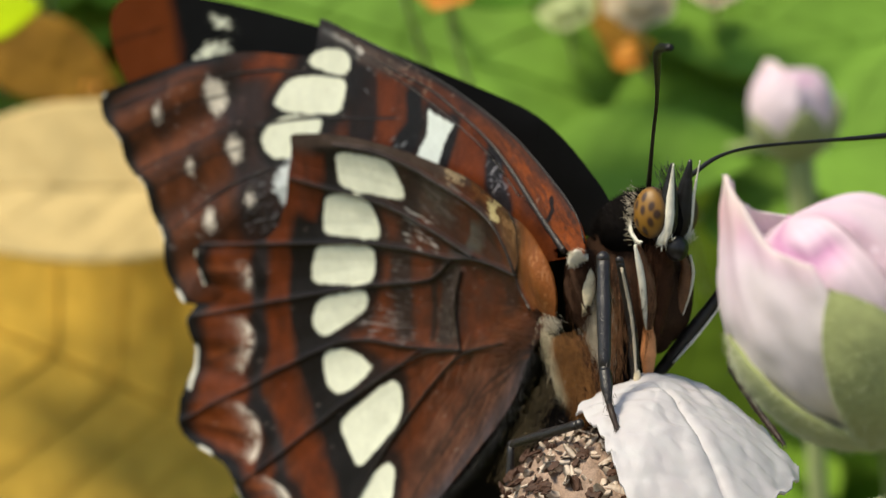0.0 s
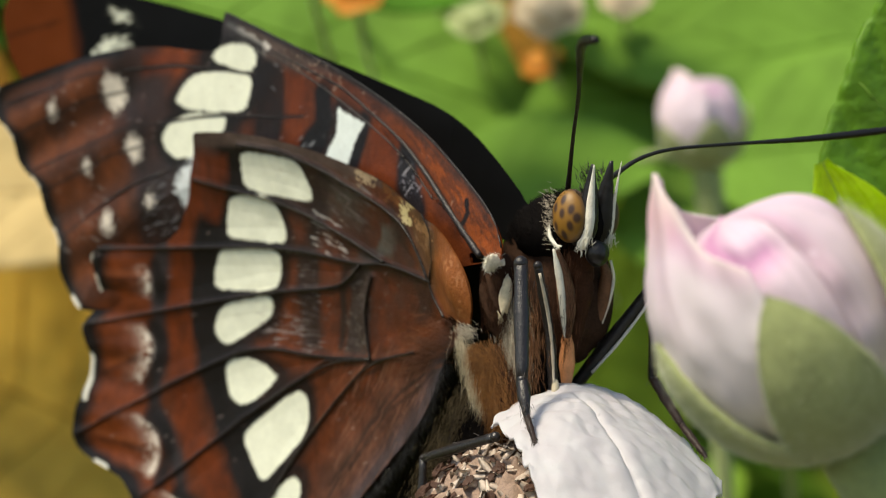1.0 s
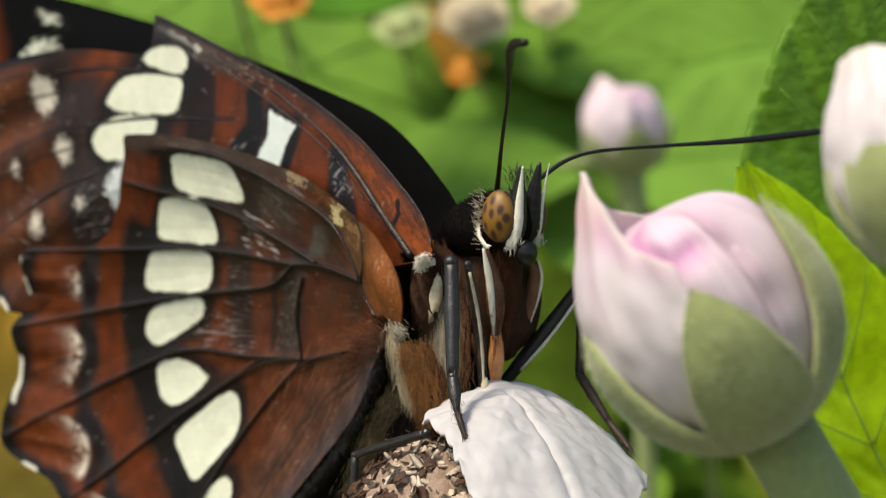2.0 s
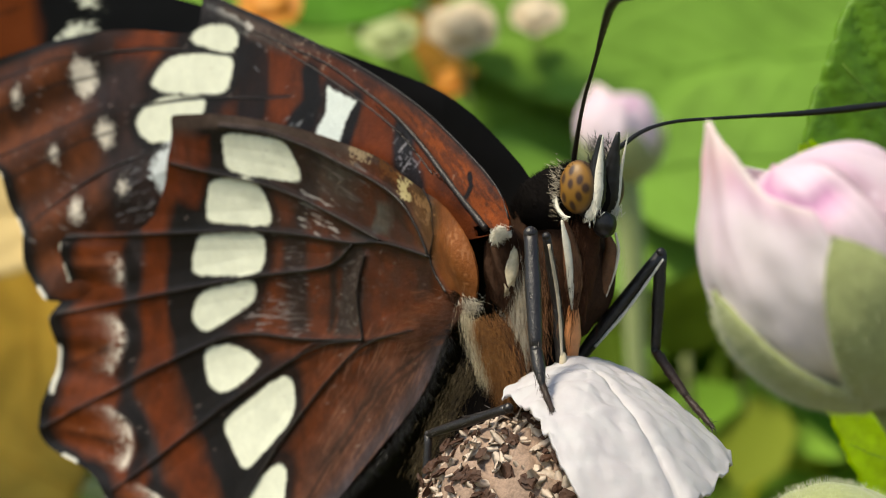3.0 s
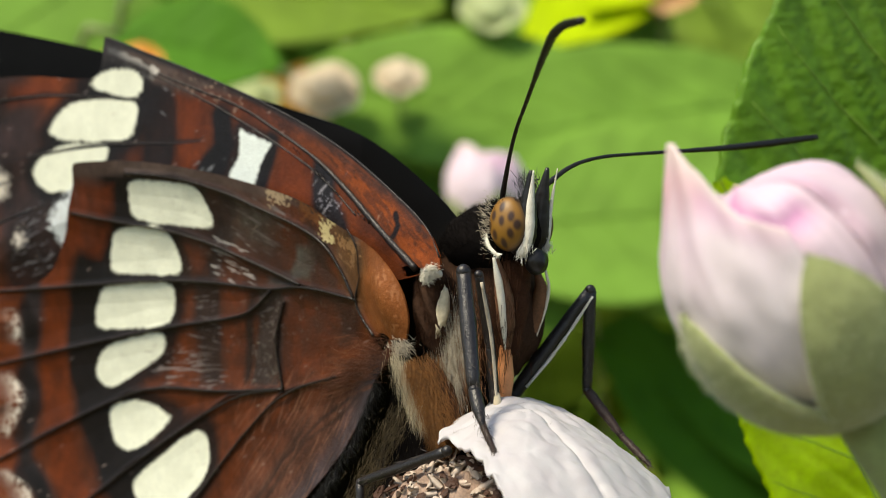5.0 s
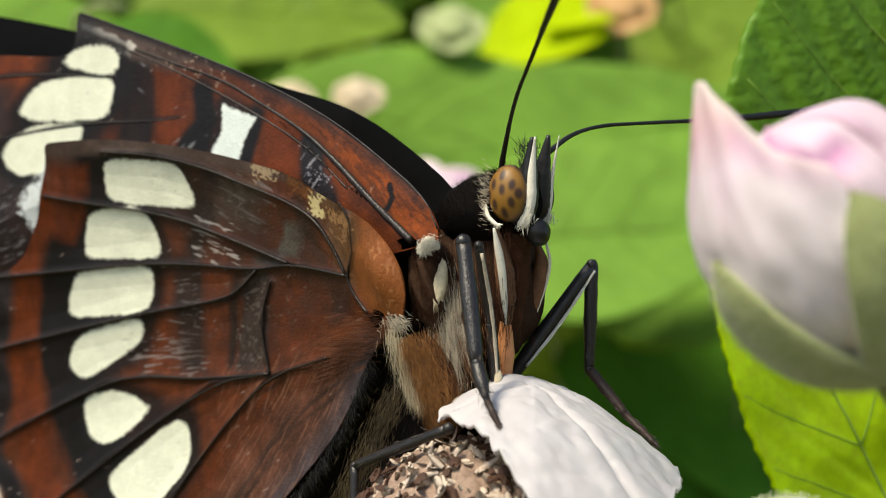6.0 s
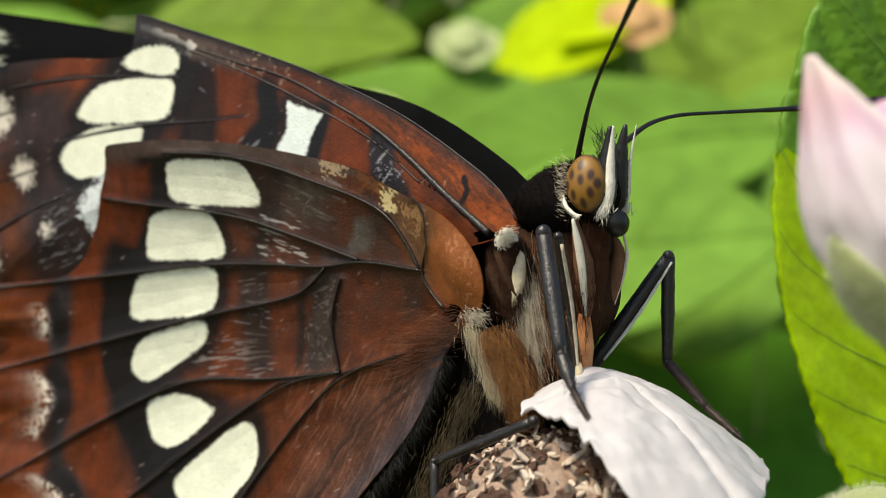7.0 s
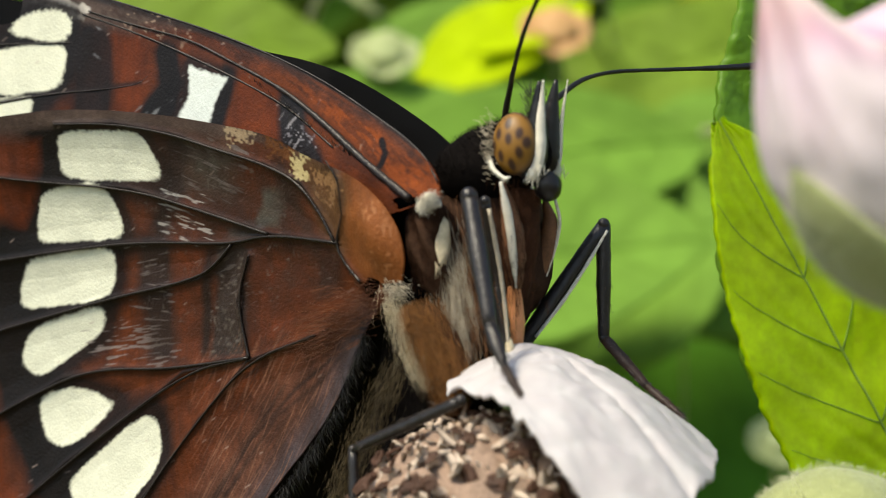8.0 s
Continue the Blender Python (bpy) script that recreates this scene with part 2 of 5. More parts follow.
def hairs(count, where, way, length, width, seed, spread=0.35, bend=0.3):
    """Many thin tapered hairs: where() and way() give roots and directions for random numbers."""
    rng = np.random.default_rng(seed)
    pieces = []
    for _ in range(count):
        root = np.array(where(rng), float)
        d = np.array(way(root, rng), float) + spread * rng.normal(size=3)
        d /= np.linalg.norm(d)
        n = length * rng.uniform(0.6, 1.3)
        side = np.cross(d, rng.normal(size=3))
        side /= np.linalg.norm(side)
        other = np.cross(d, side)
        mid, tip = root + 0.55 * n * d, root + n * d + bend * n * 0.4 * side
        w = width * rng.uniform(0.7, 1.2)
        ring = [root + w * (math.cos(a) * side + math.sin(a) * other) for a in (0, 2.1, 4.2)]
        ring2 = [mid + 0.7 * w * (math.cos(a) * side + math.sin(a) * other) for a in (0, 2.1, 4.2)]
        pieces.append((ring + ring2 + [tip], [(0, 1, 4, 3), (1, 2, 5, 4), (2, 0, 3, 5), (3, 4, 6), (4, 5, 6), (5, 3, 6)]))
    return joined(pieces)


# ---- ground and far foliage ----
def lay(colour, over, amount):
    return colour * (1 - amount[:, None]) + np.array(over)[None] * amount[:, None]


def ground():
    n = 60
    g = np.linspace(-1, 1, n)
    x, y = np.meshgrid(np.sign(g) * np.abs(g) ** 2.5 * 60000, np.sign(g) * np.abs(g) ** 2.5 * 60000)
    z = -620 + 30 * wave(x, y, 300, 3) + 12 * wave(x, y, 90, 4)
    ob = part("ground", np.stack([x, y, z], -1).reshape(-1, 3), grid_faces(n, n), SOIL, None)
    tagged(ob, "dark earthy ground under the brambles", "ground", "", "structure")


ground()


def leaf_sheet(base, tip, normal, width, cup=0.12, curl=0.1, teeth=0, tooth=0.05, ribs=0, relief=0.0, rows=60, cols=31, shape=0.85, taper=0.75, seed=0):
    """A leaf blade from base to tip: a lens-shaped sheet, folded a little along its midrib."""
    base, tip, normal = (np.array(k, float) for k in (base, tip, normal))
    along = tip - base
    length = np.linalg.norm(along)
    along /= length
    side = np.cross(along, normal)
    side /= np.linalg.norm(side)
    up = np.cross(side, along)
    v, u = np.linspace(0, 1, rows)[:, None], np.linspace(-1, 1, cols)[None]
    w = width * np.sin(np.pi * np.clip(v, 0.004, 0.996) ** shape) ** taper
    if teeth:
        saw = (v * teeth) % 1.0
        w = w * (1 + tooth * (saw - 0.5))
    x = u * w
    h = cup * np.abs(x) + curl * length * ((v - 0.5) ** 2) * -1.0 + 0 * u
    if ribs:
        phase = (v * 1.0 - 0.35 * np.abs(u)) * ribs
        h = h - relief * (np.abs((phase % 1.0) - 0.5) < 0.09) * np.clip(1.2 - np.abs(u), 0, 1) + relief * 1.2 * np.abs(np.sin(np.pi * phase))
    h = h + 0.05 * width * (wave(x + 0 * v, v * length + 0 * u, width * 0.5, seed + 2) - 0.5)
    p = base + (v * length)[..., None] * along + x[..., None] * side + h[..., None] * up
    return p.reshape(-1, 3), grid_faces(rows, cols), p


def leaf(name, base, tip, normal, width, material, label, thick=0.25, parent=None, midrib=0.0, side_ribs=0, rib_material=None, **more):
    ob = parent or thing(name, base, label, "leaf")
    v, f, p = leaf_sheet(base, tip, normal, width, **more)
    blade = part("blade", v, f, material, ob)
    sol = blade.modifiers.new("thickness", "SOLIDIFY")
    sol.thickness = thick * MM
    if midrib:
        c = p.shape[1] // 2
        toward = np.array(normal, float) / np.linalg.norm(normal) * midrib * 0.4
        part("midrib", *tube(p[:, c] + toward, [midrib, midrib * 0.35], 8), rib_material or material, ob)
        for k in range(side_ribs):
            r = int((0.12 + 0.72 * k / side_ribs) * (p.shape[0] - 1))
            for s in (-1, 1):
                run = []
                for q in np.linspace(0, 0.93, 14):
                    a = min(p.shape[0] - 1.0, r + q * 0.2 * p.shape[0])
                    lo, fr = int(a), a - int(a)
                    hi = min(lo + 1, p.shape[0] - 1)
                    cc = c + s * q * c
                    cl, cf = int(math.floor(cc)), cc - math.floor(cc)
                    ch = min(cl + 1, p.shape[1] - 1)
                    g = (p[lo, cl] * (1 - cf) + p[lo, ch] * cf) * (1 - fr) + (p[hi, cl] * (1 - cf) + p[hi, ch] * cf) * fr
                    run.append(g + toward * 0.5)
                part("side_vein", *tube(run, [midrib * 0.45, midrib * 0.15], 6), rib_material or material, ob)
    return ob


def distance():
    """What lies beyond the hedge: a dim green bank all round behind."""
    rows, cols = 40, 70
    el, az = np.meshgrid(np.radians(np.linspace(-63, 34, rows)), np.radians(np.linspace(-100, 20, cols)), indexing="ij")
    v = 700 * np.stack([np.sin(az) * np.cos(el), np.cos(az) * np.cos(el), np.sin(el)], -1).reshape(-1, 3)
    ob = part("backdrop", v, grid_faces(rows, cols), DISTANCE, None)
    tagged(ob, "dim green bank of foliage far behind", "foliage", "", "structure")


def hedge():
    """Thousands of small leaves on a bank round the far side."""
    rng = np.random.default_rng(11)
    count = 8400
    az, el = np.radians(rng.uniform(-96, 16, count)), np.radians(rng.uniform(-60, 34, count))
    way = np.stack([np.sin(az) * np.cos(el), np.cos(az) * np.cos(el), np.sin(el)], 1)
    centre = way * (470 + 130 * rng.random(count))[:, None]
    normal = -way + [0, -0.3, 1.0] + 0.4 * rng.normal(size=(count, 3))
    normal /= np.linalg.norm(normal, axis=1, keepdims=True)
    along = np.cross(normal, rng.normal(size=(count, 3)))
    along /= np.linalg.norm(along, axis=1, keepdims=True)
    side = np.cross(along, normal)
    size = rng.uniform(11, 24, count)[:, None]
    ring = [(-1.0, 0.0, 0.0), (-0.45, 0.5, 0.1), (0.25, 0.52, 0.1), (1.0, 0.0, -0.1), (0.25, -0.52, 0.1), (-0.45, -0.5, 0.1)]
    v = np.stack([centre + size * (a * along + b * side + c * normal) for a, b, c in ring], 1).reshape(-1, 3)
    k = np.arange(count)[:, None] * 6
    faces = np.vstack([k + [0, 1, 2, 3], k + [0, 3, 4, 5]])
    ob = part("hedge_foliage", v, faces, HEDGE_LEAF, None)
    tagged(ob, "soft green and olive leaves of a bramble hedge", "foliage", "", "stuff")


distance()
hedge()


def far_leaf(name, base, tip, width, material, label, facing=(0.36, -0.66, 0.66), **more):
    """A broad leaf of the hedge with its midrib, side veins and stalk."""
    width *= 1.3
    ob = leaf(name, base, tip, facing, width, material, label, thick=0.4, midrib=0.02 * width, side_ribs=5, rows=40, cols=21, cup=0.12, curl=0.08, ribs=6, relief=0.01 * width, **more)
    b, t = np.array(base, float), np.array(tip, float)
    back = (b - t) / np.linalg.norm(b - t)
    part("petiole", *tube(smooth_line([b, b + 0.8 * width * back, b + 1.6 * width * back + [-30, 60, -40]], 16), [0.05 * width, 0.06 * width], 8), STEM, ob, "thin green stalk")
    return ob


GREEN_NAME = "broad green bramble leaf of the hedge behind"
for base, tip, width, material, label in (
        ((-250, 139, 48), (-156, 193, 17), 31, FAR_GREEN, GREEN_NAME),
        ((-150, 134, 41), (-125, 146, 35), 9, FAR_DEEP, "deep green bramble leaf low in the hedge"),
        ((-147, 154, 3), (-115, 180, 8), 10, FAR_GREEN, GREEN_NAME),
        ((-114, 253, 33), (-151, 183, 16), 19, FAR_GREEN, GREEN_NAME),
        ((-77, 258, 38), (-130, 188, 25), 16, FAR_GREEN, GREEN_NAME),
        ((-152, 255, 72), (-112, 262, 38), 20, FAR_GREEN, GREEN_NAME),
        ((-110, 182, 9), (-58, 205, 13), 17, FAR_GREEN, GREEN_NAME),
        ((-125, 177, -4), (-88, 197, 2), 12, FAR_GREEN, GREEN_NAME),
        ((-160, 192, 41), (-86, 240, 24), 17, FAR_GREEN, GREEN_NAME),
        ((-66, 240, 20), (-112, 228, 0), 22, FAR_GREEN, GREEN_NAME),
        ((-42, 273, 28), (-104, 236, 8), 27, FAR_GREEN, GREEN_NAME),
        ((-73, 287, -45), (-120, 244, -12), 23, FAR_DEEP, "deep green bramble leaf low in the hedge"),
        ((-61, 296, -38), (-115, 253, -15), 21, FAR_DEEP, "deep green bramble leaf low in the hedge")):
    far_leaf("bramble_leaf", base, tip, width, material, label)
for base, tip, width in (((-160, 157, 53), (-115, 179, 49), 12), ((-50, 408, 79), (-169, 333, 40), 34), ((-147, 274, -33), (-147, 262, 21), 17), ((-199, 257, -70), (-173, 261, 5), 24), ((-77, 315, 70), (-125, 275, 47), 16)):
    far_leaf("bramble_leaf", base, tip, width, FAR_OLIVE, "dull olive bramble leaf in the hedge's shade")
for base, tip, width in (((-114, 268, 71), (-138, 244, 52), 10), ((-108, 272, 73), (-125, 249, 60), 7), ((-108, 296, 45), (-117, 279, 33), 5),
                         ((-76, 228, -4), (-93, 219, -8), 4), ((-255, 169, 66), (-212, 188, 53), 12), ((-257, 101, 31), (-246, 112, 37), 6)):
    far_leaf("bramble_leaf", base, tip, width, FAR_YELLOW, "yellow-green leaf in the hedge, sun glow put into its colour")
far_leaf("dead_leaf", (-201, 144, 0), (-251, 75, -1), 17, DEAD_SUNLIT, "pale straw-coloured dead leaf among the brambles, sunlight put into its colour")
far_leaf("dead_leaf", (-217, 151, -57), (-269, 84, -19), 36, DEAD_GOLD, "large golden-brown dead leaf among the brambles")
for base, tip, width in (((-274, 112, 32), (-252, 134, 20), 9), ((-228, 295, 62), (-223, 269, 33), 12), ((-198, 223, 27), (-171, 231, 42), 7)):
    far_leaf("dead_leaf", base, tip, width, DEAD_BROWN, "curled brown dead leaf in the hedge")


def far_blossom(centre, radius, material, label, seed):
    """An open bramble blossom of the hedge: five cupped petals, a tuft of stamens and a stalk."""
    ob = thing("bramble_blossom", centre, label, "flower", "blossoms in the hedge")
    rng = np.random.default_rng(seed)
    c, axis = np.array(centre, float), Vector((0.45, -0.7, 0.5 + 0.2 * rng.random())).normalized()
    m = np.array(axis.to_track_quat("Z", "Y").to_matrix())
    for k in range(5):
        a = 2 * math.pi * (k + 0.3 * rng.random()) / 5
        out = m @ np.array([math.cos(a), math.sin(a), 0.25])
        v, f, _ = leaf_sheet(c + 0.05 * radius * out, c + radius * rng.uniform(0.9, 1.1) * out, np.array(axis), 0.7 * radius, cup=-0.25, curl=0.15, rows=14, cols=11, shape=1.3, taper=0.6, seed=seed + k)
        petal = part("petal", v, f, material, ob)
        petal.modifiers.new("thickness", "SOLIDIFY").thickness = 0.15 * MM
    part("centre", *ball(c + 0.22 * radius * np.array(axis), (0.62 * radius, 0.62 * radius, 0.2 * radius), 12, 18, axis.to_track_quat("Z", "Y").to_matrix().to_4x4(), 0.2, seed), material, ob)
    part("stamen_tuft", *hairs(60, lambda r: c + 0.1 * radius * r.normal(size=3), lambda p, r: np.array(axis), 0.3 * radius, 0.03 * radius, seed, 0.5), material, ob, "pale tuft of stamens")
    part("stalk", *tube(smooth_line([c - 0.1 * radius * np.array(axis), c - radius * np.array(axis) + [0, 0, -radius], c + [-20, 50, -60]], 14), [0.09 * radius, 0.1 * radius], 8), STEM, ob, "thin green stalk")


for k, (centre, radius, material, label) in enumerate((
        ((-147, 186, 36), 7.1, FAR_PETAL, "cream bramble blossom, wide open, in the hedge"), ((-155, 218, 44), 5.4, FAR_PETAL, "cream bramble blossom, wide open, in the hedge"),
        ((-137, 196, 39), 4.9, FAR_PETAL, "cream bramble blossom, wide open, in the hedge"), ((-218, 172, 42), 5.0, FAR_PETAL, "cream bramble blossom, wide open, in the hedge"),
        ((-165, 185, 36), 5.7, FAR_PALE, "greenish white bramble blossom in the hedge"), ((-133, 224, 56), 7.0, FAR_PALE, "greenish white bramble blossom in the hedge"),
        ((-53, 219, -23), 4.9, FAR_PALE, "greenish white bramble blossom in the hedge"), ((-111, 224, 16), 7.0, FAR_PEACH, "fading peach bramble blossom in the hedge"),
        ((-112, 260, 22), 6.2, FAR_PEACH, "fading peach bramble blossom in the hedge"), ((-111, 261, 64), 7.5, FAR_PEACH, "fading peach bramble blossom in the hedge"),
        ((-156, 194, 27), 3.9, FAR_ORANGE, "withered orange bramble blossom in the hedge"), ((-187, 206, 43), 7.0, FAR_ORANGE, "withered orange bramble blossom in the hedge"),
        ((-258, 128, 20), 4.5, FAR_ORANGE, "withered orange bramble blossom in the hedge"), ((-137, 125, 33), 5.0, FAR_ORANGE, "withered orange bramble blossom in the hedge"))):
    far_blossom(centre, radius, material, label, 200 + k)

# ---- the butterfly ----
butterfly = thing("butterfly", (7.0, 1.0, -4.8), "worn brown butterfly with cream wing spots, on a white blossom", "butterfly")


def hind_y(x, z):
    return -0.285 - 0.2817 * x - 0.1603 * z - 0.0114 * x * x - 0.0008 * x * z - 0.0147 * z * z


def fore_y(x, z):
    return -0.600 - 0.1598 * x + 0.2027 * z - 0.0044 * x * x + 0.0086 * x * z - 0.0041 * z * z


def fan(root, outline, rows, cols):
    """Points of a wing as a fan from its root: x, z, and how far out each lies."""
    edge = spaced(rounded(outline, 2), cols)
    out = np.linspace(0.01, 1, rows)[:, None] ** 0.75
    x = root[0] + out * (edge[None, :, 0] - root[0])
    z = root[1] + out * (edge[None, :, 1] - root[1])
    return x.ravel(), z.ravel(), np.repeat(out, cols, 1).ravel(), np.tile(np.linspace(0, 1, cols), rows)


CREAM, INK, RED, ASH = lin(226, 228, 208), lin(20, 14, 13), lin(92, 38, 9), lin(132, 122, 118)


def spot(c, x, z, points, soft=0.09, rough=0.05, over=CREAM, rim=0.0, shrink=0.0, amount=1.0, corner=0.45):
    """A pale patch with a frayed edge and, where rim is given, a dark surround."""
    if corner > 0.2:
        q = np.array(points)
        side = np.roll(q, -1, 0) - q
        nx, nz = side[:, 1], -side[:, 0]
        n = np.hypot(nx, nz)
        turn = np.sign(np.sum(q[:, 0] * np.roll(q[:, 1], -1) - np.roll(q[:, 0], -1) * q[:, 1]))
        d = np.zeros(len(x))
        for k in range(len(q)):
            d += np.exp(np.clip(turn * ((x - q[k, 0]) * nx[k] + (z - q[k, 1]) * nz[k]) / n[k] / 0.3, -40, 40))
        d = 0.3 * np.log(d) - 0.06
    else:
        d = off_patch(x, z, points)
    d = d + shrink + 1.3 * rough * (wave(x, z, 0.09, 5) - 0.5) + rough * (wave(x, z, 0.5, 6) - 0.5)
    if rim:
        return lay(c, INK, 0.9 * step(rim, rim * 0.9, d))
    return lay(c, over, amount * step(0.0, soft, d))


def scratches(c, x, z, box, count, length, slope, seed, over=ASH, width=0.018):
    rng = np.random.default_rng(seed)
    for _ in range(count):
        ax, az = rng.uniform(box[0], box[2]), rng.uniform(box[1], box[3])
        n = length * rng.uniform(0.4, 1.3)
        near = (np.abs(x - ax) < n + 0.3) & (np.abs(z - az) < n + 0.3)
        if near.any():
            s = slope + 0.12 * rng.normal()
            d = off_line(x[near], z[near], [(ax, az), (ax + n * math.cos(s), az + n * math.sin(s))])
            c[near] = lay(c[near], over, rng.uniform(0.2, 0.75) * step(width, 0.05, d))
    return c


def flakes(c, x, z, box, slope, amount, seed, over=ASH):
    """Rubbed streaks: short pale flakes that run with the slope, thinning towards the box's edge."""
    k, s = math.cos(slope), math.sin(slope)
    near = (x > box[0] - 0.4) & (x < box[2] + 0.4) & (z > box[1] - 0.4) & (z < box[3] + 0.4)
    if not near.any():
        return c
    px, pz = x[near], z[near]
    u, v = (px * k + pz * s) * 0.6, pz * k - px * s
    n = 0.5 * wave(u, v * 5.5, 0.5, seed) + 0.5 * wave(u * 2.2, v * 10, 0.5, seed + 1)
    off = np.maximum.reduce([box[0] - px, px - box[2], box[1] - pz, pz - box[3]]) + 0.5 * (wave(px, pz, 0.5, seed + 2) - 0.5)
    level = 0.69 - 0.13 * amount + 0.3 * np.clip(off + 0.3, 0, 1)
    c[near] = lay(c[near], over, 0.68 * np.clip((n - level) / 0.1, 0, 1))
    return c


def streaked(c, x, z, root, seed):
    """Fine strokes that fan out from the wing's root, and a cloudy mottling."""
    turn, far = np.arctan2(z - root[1], x - root[0]), np.hypot(x - root[0], z - root[1])
    fine = 0.6 * wave(turn * far.clip(4), far, 0.13, seed) + 0.4 * wave(turn * 70, far * 0.7, 1.0, seed + 1)
    cloud = wave(x, z, 0.9, seed + 2)
    return c * ((0.78 + 0.44 * fine) * (0.6 + 0.68 * cloud))[:, None]


def weathered(c, x, z, root, seed):
    """Worn scales over the dark fields: fine strokes, clouds and small dark losses; pale spots keep clean."""
    turn, far = np.arctan2(z - root[1], x - root[0]), np.hypot(x - root[0], z - root[1])
    fine = 0.5 * wave(turn * far.clip(4), far * 0.4, 0.1, seed) + 0.5 * wave(x, z, 0.16, seed + 1)
    cloud = 0.6 * wave(x, z, 0.8, seed + 2) + 0.4 * wave(x, z, 0.35, seed + 3)
    k = 1 - np.clip(c.mean(1) * 4.0, 0, 1)
    tone = (0.66 + 0.68 * fine) * (0.5 + 0.95 * cloud)
    return c * (1 - k[:, None] + k[:, None] * tone[:, None] * np.array([0.92, 0.98, 1.08]))


HIND_VEINS = (
    [(-22.3, -3.4), (-16.4, -2.2), (-10.5, -1.15), (-6.0, -0.7), (-4.9, -0.15), (-4.3, 0.3)],
    [(-21.6, 0.1), (-16.1, 0.4), (-10.6, 0.7), (-7.4, 0.6), (-4.3, 0.3), (-2.6, 0.5), (0.4, 0.0)],
    [(-14.8, 3.4), (-13.2, 3.1), (-8.6, 2.45), (-5.6, 1.5), (-2.6, 0.5)],
    [(-23.0, -8.6), (-17.3, -5.7), (-12.7, -3.8), (-10.4, -3.5), (-7.9, -3.6), (-4.0, -3.3)],
    [(-18.5, -10.9), (-12.6, -6.7), (-7.1, -3.7), (-4.0, -3.3)],
    [(-10.7, -10.4), (-9.1, -7.9), (-6.5, -5.3), (-4.1, -3.4), (-1.0, -2.7)],
    [(-3.6, -0.1), (-4.35, -1.5), (-4.0, -3.3)],
    [(-11.4, 4.85), (-8.8, 4.6), (-6.3, 4.0), (-4.4, 3.3), (-2.3, 2.6), (-0.9, 1.9), (-0.1, 0.8), (0.3, 0.0)],
    [(0.4, 2.4), (0.8, 1.8), (0.8, 0.8), (0.3, 0.0), (0.6, -0.6), (1.2, -1.2)],
)


